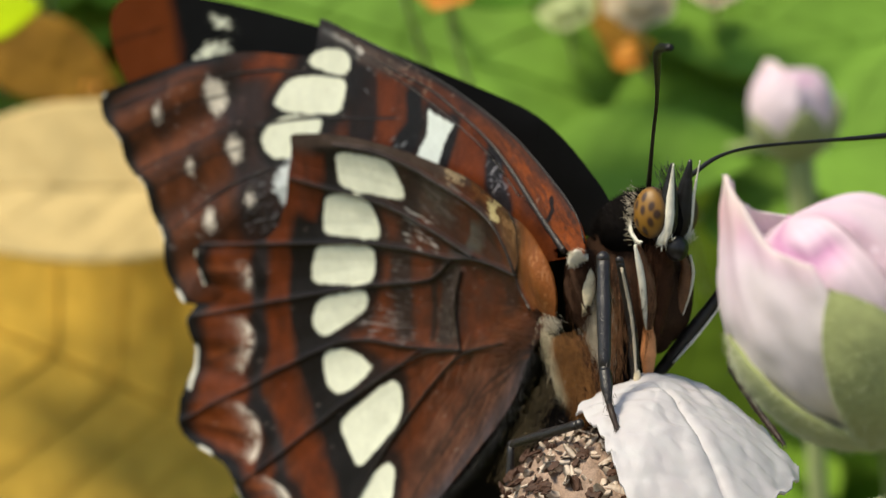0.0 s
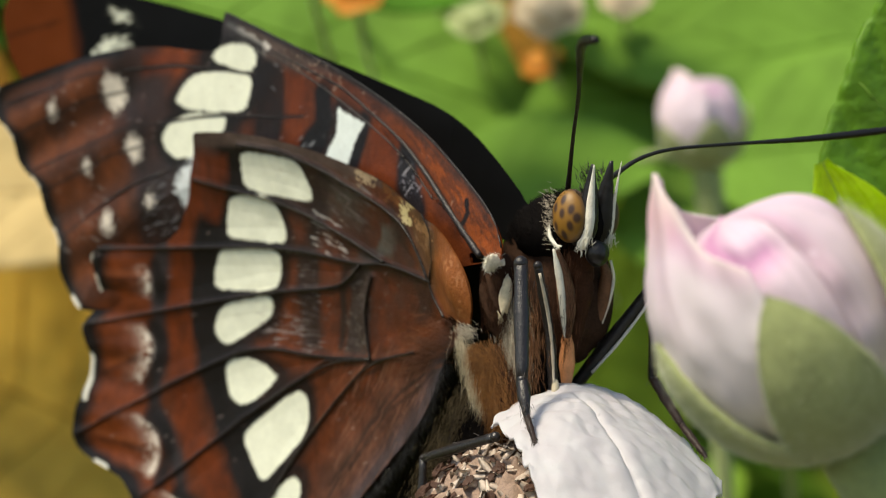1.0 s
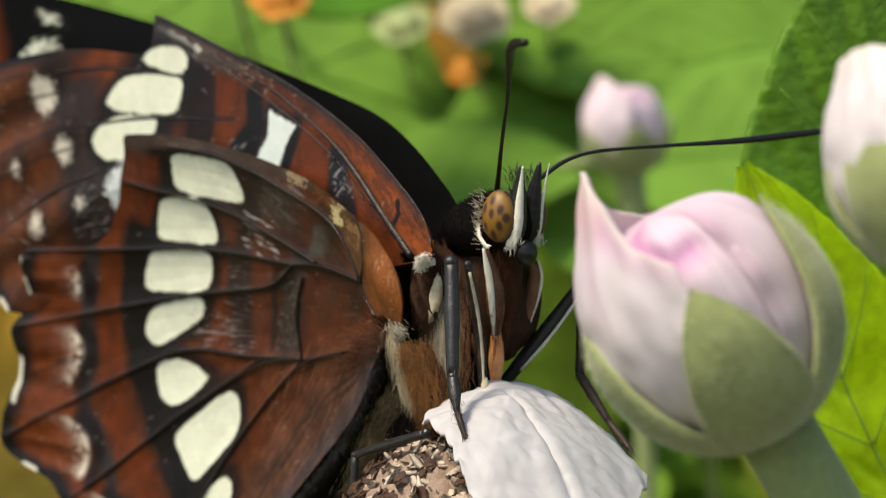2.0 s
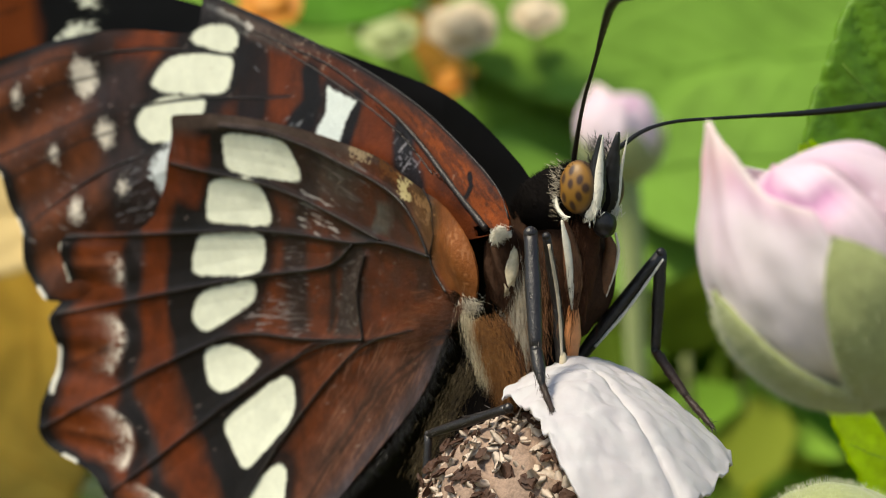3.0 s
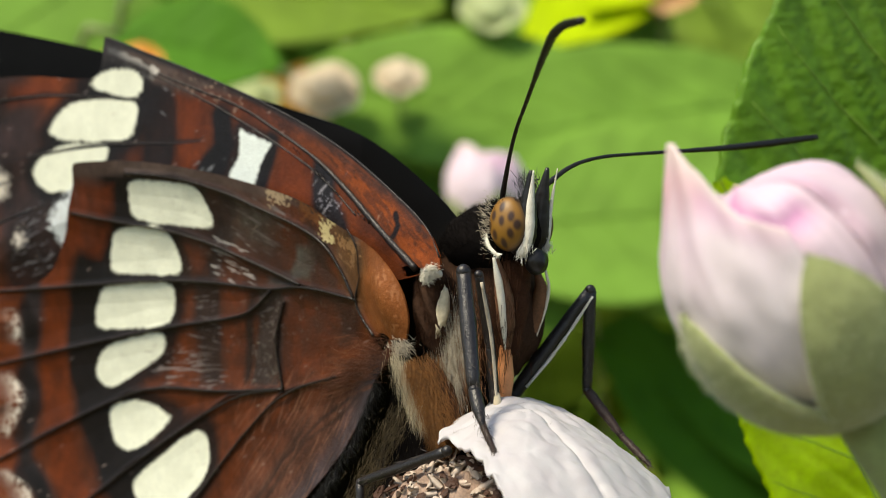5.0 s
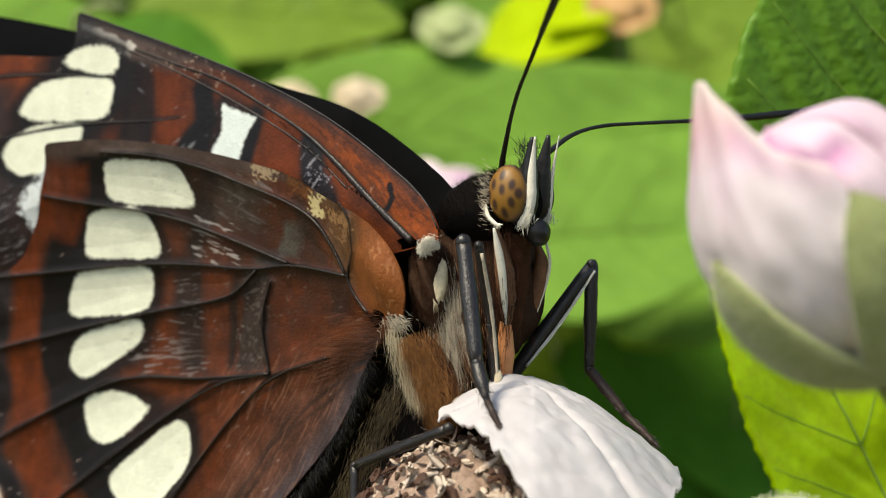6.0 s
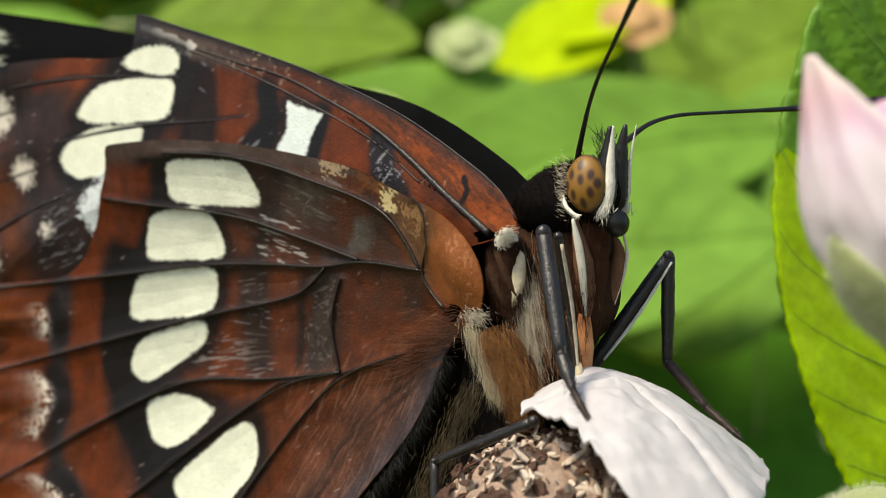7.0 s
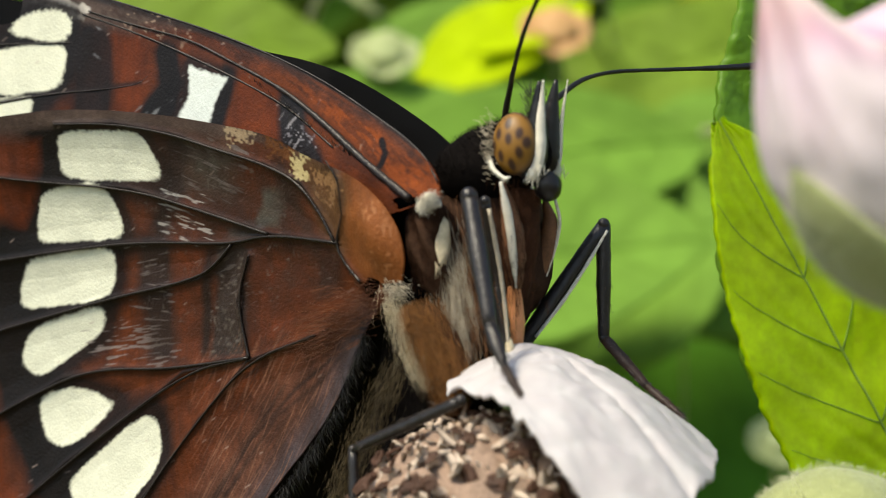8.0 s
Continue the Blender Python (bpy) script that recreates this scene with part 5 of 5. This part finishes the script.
# legs
def leg(name, joints, widths, material, label="", pale=None, edge_tone=None):
    ob = None
    for k, (a, b) in enumerate(zip(joints, joints[1:])):
        kind = ("thigh", "shin", "foot", "foot")[k] if len(joints) > 3 else ("shin", "foot", "foot")[k]
        n = 12
        p = np.linspace(a, b, n)
        seg = part(kind if ob else name, *tube(p, [widths[k], widths[k] * 1.08, widths[k + 1]], 10, 0.8, 0.1, k), material if k < 2 else LEG_BROWN, ob or butterfly, label if not ob else "")
        if not ob:
            part("joint", *ball(a, (widths[0] * 1.02,) * 3, 10, 12), material, seg)
        ob = ob or seg
        part("joint", *ball(b, (widths[k + 1] * 0.95,) * 3, 8, 10), material if k < 2 else LEG_BROWN, ob)
        w = widths[k]
        part("bristles", *hairs(110, lambda r: np.array(a) + r.random() * (np.array(b) - a) + 0.75 * w * r.normal(size=3) / 1.6, lambda q, r: (np.array(b) - a) / np.linalg.norm(np.array(b) - a) + 0.1 * r.normal(size=3), 0.28, 0.012, k + 40, 0.25), LEG_HAIR, ob)
        if k >= 1:
            d = (np.array(b) - a) / np.linalg.norm(np.array(b) - a)
            part("spines", *hairs(26, lambda r: np.array(a) + r.random() * (np.array(b) - a), lambda q, r: d * 0.8 + 0.7 * r.normal(size=3), 0.3, 0.014, k + 3, 0.2), BLACK, ob)
    if pale:
        part("pale_edge", *tube(smooth_line(pale, 20), [0.05, 0.065, 0.04], 8, 0.7, 0.3, 9), edge_tone or WHITE_HAIR, ob, "cream edge")
    return ob


leg("leg", [(3.9, 2.5, -4.4), (7.0, 4.04, 0.3), (6.78, 4.18, -3.1), (8.2, 4.0, -4.6), (9.3, 3.77, -5.45)], [0.25, 0.21, 0.17, 0.12, 0.07], LEG_DARK, "long dark leg with a cream edge",
    [(5.15, 2.85, -3.0), (6.1, 3.4, -1.7), (7.15, 3.95, 0.1)])
leg("leg", [(5.3, -1.3, 0.95), (6.35, -2.35, -2.7), (6.9, -2.75, -3.7), (7.53, -2.98, -4.6)], [0.24, 0.2, 0.1, 0.05], LEG_DARK, "dark furry leg resting on the petal")
leg("leg", [(5.5, -2.6, -4.6), (1.55, -1.8, -5.95), (1.75, -2.2, -9.5)], [0.17, 0.14, 0.12], LEG_DARK, "thin dark hind leg")
leg("leg", [(5.4, -0.55, 0.85), (5.3, 0.3, -1.5), (5.35, 0.5, -3.4)], [0.15, 0.17, 0.16], LEG_DARK, "folded dark leg with a grey furry edge",
    [(5.55, -0.62, 0.6), (5.48, 0.15, -1.3), (5.5, 0.35, -3.3)], GREY_HAIR)
part("foot", *ball((5.5, 0.4, -3.35), (0.13, 0.13, 0.35), 12, 14, None, 0.3, 3), CREAM_FUR, butterfly, "cream furry foot")
for a, b, broad, out in (((5.6, 0.15, 1.4), (5.6, 0.85, -1.6), 0.13, (0.08, -0.24)), ((5.95, 2.2, 1.0), (5.15, 2.65, -1.65), 0.06, (0.3, 0.08))):
    fore = part("foreleg", *tube(smooth_line([a, (a[0] + 0.05, (a[1] + b[1]) / 2 + 0.15, 0.2), b], 24), [0.08, 0.24, 0.32, 0.3, 0.12], 14, 1.0, 0.08, 4), FAWN, butterfly, "short brown foreleg with a white stripe")
    part("stripe", *tube(smooth_line([(a[0] + out[0], a[1] + out[1], a[2]), (a[0] + out[0] + 0.08, (a[1] + b[1]) / 2 + out[1], 0.2), (b[0] + out[0], b[1] + out[1], b[2])], 24), [0.04, broad, broad, 0.8 * broad, 0.03], 10, 0.7, 0.06, 8), WHITE_HAIR, fore, "white stripe")


# ---- the blossom under the butterfly ----
RIGHT, NEAR = np.array([0.87, 0.485, 0.0]), np.array([0.485, -0.875, 0.0])


def ab(a, b, z):
    """A place from steps to the right and towards the viewer."""
    return a * RIGHT + b * NEAR + np.array([0, 0, 1.0]) * z


blossom = thing("blossom", ab(5.5, 4.0, -13.0), "white bramble blossom with drooping petals and dried brown stamens", "flower")


def big_petal():
    rows, cols = 110, 140
    edge = spaced(rounded([(3.3, 3.9), (4.6, 6.4), (5.9, 8.6), (7.6, 9.4), (9.3, 7.6), (10.3, 4.8), (10.7, 2.0), (10.0, 0.2), (8.4, -0.6), (6.6, -0.4), (4.8, 1.2), (3.2, 3.1), (3.3, 3.9)], 3), cols)
    k = np.linspace(0.0004, 1, rows)[:, None]
    c = np.array([6.8, 4.0])
    a, b = c[0] + k * (edge[None, :, 0] - c[0]), c[1] + k * (edge[None, :, 1] - c[1])
    z = -3.4 - np.where(a > 6.1, 0.085 * (a - 6.1) ** 2 + 0.3 * (a - 6.1), 0.11 * (a - 6.1) ** 2) - 0.06 * (b - 2) ** 2 - 0.05 * np.clip(b - 5, 0, 9) ** 2
    z += 0.35 * (wave(a + 0.4 * b, b, 1.3, 51) - 0.5) * k + 0.05 * np.sin(4.2 * (a - 0.5 * b) + 4 * wave(a, b, 2.0, 53)) * np.clip(k - 0.3, 0, 1) + 0.1 * (wave(a - 0.6 * b, b * 0.35, 0.45, 54) - 0.5) + 0.13 * (wave(a * 0.3 + 0.1 * b, b + 0.25 * a, 0.33, 57) - 0.5) + 0.07 * (wave(a + 0.8 * b, b - 0.5 * a, 0.3, 55) - 0.5) + 0.3 * k ** 6 * (wave(a, b, 0.8, 52) - 0.4) + 0.3 * k ** 14 * (wave(a, b, 0.25, 56) - 0.5) - 0.16 * np.exp(-((a - 0.75 * b - 3.6) / 0.18) ** 2) * np.clip(b - 2.5, 0, 1)
    v = a[..., None] * RIGHT + b[..., None] * NEAR + z[..., None] * np.array([0, 0, 1.0])
    ob = part("petal", v.reshape(-1, 3), grid_faces(rows, cols, True), PETAL, blossom, "white crumpled petal")
    m = ob.modifiers.new("thickness", "SOLIDIFY")
    m.thickness = 0.12 * MM


big_petal()


def small_petal(base, tip, normal, width, seed):
    v, f, _ = leaf_sheet(base, tip, normal, width, cup=0.3, curl=-0.2, rows=30, cols=21, shape=1.4, seed=seed)
    ob = part("petal", v, f, PETAL, blossom)
    m = ob.modifiers.new("thickness", "SOLIDIFY")
    m.thickness = 0.12 * MM


small_petal(ab(5.4, 4.4, -8.6), ab(2.4, 5.6, -7.6), NEAR * 0.4 + [0, 0, 1.0], 2.0, 3)


def ribbon(root, way, side, length, width, rng):
    """A short curled strip, a dried filament."""
    n = np.cross(way, side)
    steps = np.linspace(0, 1, 4)
    mid = root + length * (steps[:, None] * way + rng.uniform(-0.4, 0.4) * (steps ** 2)[:, None] * n)
    w = width * np.array([0.8, 1.0, 0.8, 0.4])[:, None]
    v = np.vstack([mid - w * side, mid + w * side, mid + 0.06 * n])
    f = []
    for k in range(3):
        f += [(k, k + 1, k + 9, k + 8), (k + 8, k + 9, k + 5, k + 4), (k + 4, k + 5, k + 1, k)]
    return v, f


def stamens():
    rng = np.random.default_rng(4)
    heart = ab(4.6, 2.7, -9.25)
    v, f = ball(heart, (4.3, 4.3, 4.15), 70, 110, None, 0.06, 8)
    d = (v - heart) / np.linalg.norm(v - heart, axis=1, keepdims=True)
    turn, up = np.arctan2(d[:, 1], d[:, 0]) * 4, np.arcsin(np.clip(d[:, 2], -1, 1)) * 4
    v = v + d * (0.2 * (wave(turn, up, 0.5, 44) - 0.5) + 0.35 * (wave(turn, up, 0.22, 45) - 0.5))[:, None]
    part("receptacle", v, f, HEART, blossom, "pale dried flower centre")

    def spot_on():
        turn, up = -1.06 + rng.uniform(-2.1, 2.1), math.asin(rng.uniform(-0.35, 0.98))
        d = np.array([math.cos(turn) * math.cos(up), math.sin(turn) * math.cos(up), math.sin(up)])
        lean = np.cross(d, rng.normal(size=3))
        lean /= np.linalg.norm(lean)
        return d, lean

    mat = []
    for _ in range(520):
        d, lean = spot_on()
        way = d * rng.uniform(0.2, 0.7) + lean
        way /= np.linalg.norm(way)
        mat.append(ribbon(heart + 4.2 * d, way, np.cross(d, lean), rng.uniform(0.35, 0.7), rng.uniform(0.1, 0.24), rng))
    part("filament_mat", *joined(mat), FILAMENT, blossom, "pale withered filaments", kind="stuff")
    for k in range(260):
        d, lean = spot_on()
        root, tip = heart + 4.0 * d, heart + rng.uniform(4.3, 4.6) * d + 0.3 * lean
        fil = part("filament", *tube(smooth_line([root, (root + tip) / 2 + 0.12 * lean, tip], 6), [0.2, 0.16, 0.12], 6, 0.4, 0.5, k), FILAMENT, blossom)
        if k % 8 != 3:
            w = rng.uniform(0.7, 1.4)
            m = Vector(d + 0.35 * rng.normal(size=3)).to_track_quat("Z", "Y").to_matrix().to_4x4() @ pose(0, 0, 0, 0, 0, float(rng.uniform(0, 360)))
            part("anther", *ball(tip, (0.25 * w, 0.17 * w, 0.07 * w), 7, 9, m, 1.0, k), ANTHER, fil, smooth=False)


stamens()
part("stalk", *tube(smooth_line([ab(5.0, 3.0, -12.0), ab(5.6, 3.4, -18), ab(8, 2, -40), ab(14, -4, -80)], 30), [1.0, 0.8, 0.9, 1.1], 12), STEM, blossom, "green felted stalk")

# ---- buds ----
def bud(name, centre, axis, size, label, turn=0.0, pink=1.0, green=0.47, flare=1.06, sepal_wide=0.52, detail=1.0, fuzz=0, stalk=None, skin=(238, 228, 232), tip=1.0, loose=True):
    """A closed bramble bud: three wrapped petals, five felted sepals and a stalk. size: its radius."""
    ob = thing(name, centre, label, "flower bud", "flower buds")
    axis = Vector(axis).normalized()
    m = np.array(axis.to_track_quat("Z", "Y").to_matrix())
    place = lambda v: (np.asarray(v) * size) @ m.T + np.array(centre)
    rows, cols = int(56 * detail) + 10, int(56 * detail) + 12
    # each petal: its span round the bud, the height of its rim along that span, and its outline upwards
    shell = [(0.0, -1.0), (0.6, -0.78), (0.86, -0.45), (1.0, 0.0), (1.0, 0.4), (0.86, 0.82), (0.6, 1.2), (0.42, 1.45), (0.28, 1.64)]
    dome = [(0.0, -1.0), (0.6, -0.78), (0.86, -0.45), (0.98, 0.0), (0.97, 0.36), (0.88, 0.64), (0.75, 0.86), (0.52, 1.0), (0.03, 1.06)]
    petals = (([(-70, 1.16), (130, 1.16)], dome, 0.94, (232, 212, 224)),
              ([(20, 1.05), (60, 1.14), (200, 1.16), (250, 1.1)], dome, 0.965, (236, 218, 228)),
              ([(-222, 0.6), (-205, 0.8), (-180, 1.0 + 0.08 * tip), (-150, 1.0 + 0.36 * tip), (-125, 1.0 + 0.6 * tip), (-95, 1.0 + 0.66 * tip), (-70, 1.0 + 0.64 * tip), (-52, 1.0 + 0.52 * tip), (-38, 1.0 + 0.34 * tip), (-24, 0.98), (-8, 0.74)], shell, 0.985, skin))
    for k, (rim, outline, out, tone) in enumerate(petals):
        s, u = np.linspace(0, 1, rows)[:, None], np.linspace(0, 1, cols)[None]
        line = np.array(rounded(outline, 2))
        lon = rim[0][0] + (rim[-1][0] - rim[0][0]) * u + 0 * s
        top = np.interp(lon, *np.array(rim).T)
        if k < 2:  # these close over the top: steps along the outline
            run = spaced(line[line[:, 1] > -0.8], rows)
            r, z = run[:, :1] + 0 * u, run[:, 1:] + 0 * u
        else:
            z = -0.78 + (top + 0.78) * s
            r = np.interp(z, line[:, 1], line[:, 0])
            lon = lon - 14 * np.clip((0.45 - z), 0, 1.2) * np.clip(u * 2 - 1, 0, 1)
            r = r + 0.05 * np.exp(-((1 - u) / 0.05) ** 2) * s
            r = r - 0.03 * np.clip(s - 0.75, 0, 1) * np.cos(np.radians(lon + 110) * 2.2)
        z = np.where(z > 0, z * (0.72 if pink < 0.12 else 1.0), z)
        lon = np.radians(lon + turn)
        r = r * out + 0.035 * (wave(lon * 2.0, z * 2.0, 0.5, 60 + k) - 0.5) + 0.025 * (wave(lon * 3.0, z * 0.9, 0.22, 64 + k) - 0.5) + 0.008 * np.sin(14 * lon + 3 * z) * np.clip(z + 0.2, 0, 1)
        # the rosy groove where the petals meet
        flat = (np.degrees(lon) - turn) / 60.0
        d = off_line(flat, z, [(-44 / 60, 1.2), (-34 / 60, 1.04), (-22 / 60, 0.9), (-7 / 60, 0.72), (8 / 60, 0.74)])
        r = r - (0.05 * np.exp(-(d / 0.1) ** 2) if k < 2 else 0.0)
        vv = np.stack([r * np.cos(lon), r * np.sin(lon), z], -1).reshape(-1, 3)
        c = np.tile(np.array(lin(*(tone if pink > 0.5 else skin))), (rows * cols, 1))
        veil = wave(lon * 4.0, z * 1.2, 0.6, 70 + k).ravel()
        high = np.clip((z - 0.3) / 0.8, 0, 1).ravel()
        c = lay(c, lin(214, 178, 204), np.clip(0.05 + 0.55 * high, 0, 0.55) * (0.2 + 0.9 * veil) * pink)
        c = lay(c, lin(200, 118, 178), (np.clip(1 - d / 0.2, 0, 1) ** 1.2).ravel() * (0.7 if k < 2 else 0.45) * pink)
        if k == 1:
            edge = np.exp(-((np.degrees(lon) - turn - 24) / 7) ** 2).ravel() * np.clip(z + 0.3, 0, 1).ravel()
            c = lay(c, lin(196, 150, 176), 0.6 * edge * pink)
        if k == 2:
            c = lay(c, lin(212, 150, 158), 0.6 * pink * np.clip((z - 1.05) / 0.35, 0, 1).ravel() * np.clip(1.6 * veil - 0.2, 0, 1))
        c = lay(c, lin(240, 230, 222), np.clip((s ** 20 + 0 * u).ravel() * (k == 2), 0, 0.6))
        c = lay(c, lin(200, 200, 160), np.clip(-0.1 - z, 0, 0.5).ravel())
        c = c * (0.85 + 0.16 * wave(lon * 16.0, z * 1.5, 1.0, 90 + k).ravel() + 0.12 * wave(lon * 5, z * 5, 1.0, 94 + k).ravel())[:, None]
        petal = part("petal", place(vv), grid_faces(rows, cols), PINK_SKIN, ob, "pale pink wrapped petal", c)
        th = petal.modifiers.new("thickness", "SOLIDIFY")
        th.thickness = 0.03 * size * MM
    for k in range(5):
        s, u = np.linspace(0, 1, rows)[:, None], np.linspace(-1, 1, 25)[None]
        lat = -1.5 + s * (1.5 + green + (0.22 if k == 1 and loose else 0.0))
        wide = sepal_wide * np.clip(1 - s ** 3.6, 0.015, 1) ** 0.9
        lon = np.radians(-7 + turn) + 2 * np.pi * k / 5 + u * wide / np.clip(np.cos(lat), 0.3, 1)
        r = 1.045 - 0.02 * np.abs(u) ** 2 + (flare - 1.0) * s ** 5 * (2.0 if k == 1 and loose else 1.0)
        r = r + 0.015 * (wave(lon * 3, s * 3, 0.4, 80 + k) - 0.5) + (0.05 if pink < 0.12 else 0.012) * (1 - np.abs(u)) * np.sin(np.pi * s)
        x, y, z = r * np.cos(lat) * np.cos(lon), r * np.cos(lat) * np.sin(lon), r * np.sin(lat) * 1.02 + 0 * u
        vv = np.stack([x, y, z], -1).reshape(-1, 3)
        sep = part("sepal", place(vv), grid_faces(rows, 25), SEPAL, ob, "grey-green felted sepal")
        th = sep.modifiers.new("thickness", "SOLIDIFY")
        th.thickness = 0.05 * size * MM
        if fuzz:
            spots = place(vv).reshape(rows, 25, 3)
            part("fuzz", *hairs(fuzz, lambda q: spots[q.integers(rows), q.integers(25) if q.random() < 0.5 else (0, 1, 23, 24)[q.integers(4)]], lambda p, q: p - np.array(centre), (0.05 if pink > 0.5 else 0.08) * size, 0.0022 * size, k + 30, 0.6), SEPAL_HAIR, sep, "pale felt hair")
    foot = np.array(centre) - 0.98 * size * np.array(axis)
    run = stalk or [foot - 1.6 * size * np.array(axis), foot - 3 * size * np.array(axis) + [0, 0, -2 * size], foot + [3, 6, -70]]
    part("stalk", *tube(smooth_line([foot] + run, 30), [0.34 * size, 0.24 * size, 0.22 * size, 0.25 * size], 14), STEM, ob, "felted green stalk")
    return ob


SEPAL_HAIR = surface("felt_hair", lin(208, 212, 176), 0.8, 0.2, 0.5, 0.0)
bud("pink_bud", (18.8, -7.45, 0.2), (-0.405, -0.356, 0.84), 2.94, "pale pink bramble bud with grey-green felted sepals, about to open", fuzz=900)
bud("white_bud", (24.6, -8.4, 4.0), (-0.3, -0.2, 0.9), 2.15, "pale greenish white bramble bud, still closed", pink=0.15, turn=40, green=1.0, tip=0.6, sepal_wide=0.6)
bud("green_bud", (13.3, 5.0, -10.1), (-0.45, 0.2, 0.85), 2.9, "small closed bramble bud covered in pale green felt", pink=0.1, turn=10, green=1.46, sepal_wide=0.8, flare=1.0, tip=0.1, loose=False, fuzz=800, skin=(186, 200, 146))
bud("pink_bud", (-86.0, 147.0, 12.3), (-0.1, -0.1, 1.0), 6.4, "pink bramble bud standing behind the leaves", turn=10, detail=0.4, green=0.1, tip=0.5, sepal_wide=0.62, skin=(244, 226, 236))

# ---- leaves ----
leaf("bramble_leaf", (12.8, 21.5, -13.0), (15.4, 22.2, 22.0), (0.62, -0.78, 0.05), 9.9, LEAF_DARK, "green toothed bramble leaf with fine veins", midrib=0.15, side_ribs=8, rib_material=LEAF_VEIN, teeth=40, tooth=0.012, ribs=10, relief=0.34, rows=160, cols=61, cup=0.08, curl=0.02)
leaf("bramble_leaf", (14.6, 20.2, -14.2), (7.3, 14.6, 4.6), (0.62, -0.78, 0.05), 3.9, LEAF_SUNLIT, "bright yellow-green bramble leaf, sunlight put into its colour", midrib=0.07, side_ribs=5, rib_material=LEAF_VEIN, teeth=26, tooth=0.03, ribs=5, relief=0.05, rows=120, cols=51, cup=0.1, curl=0.02, taper=0.7)
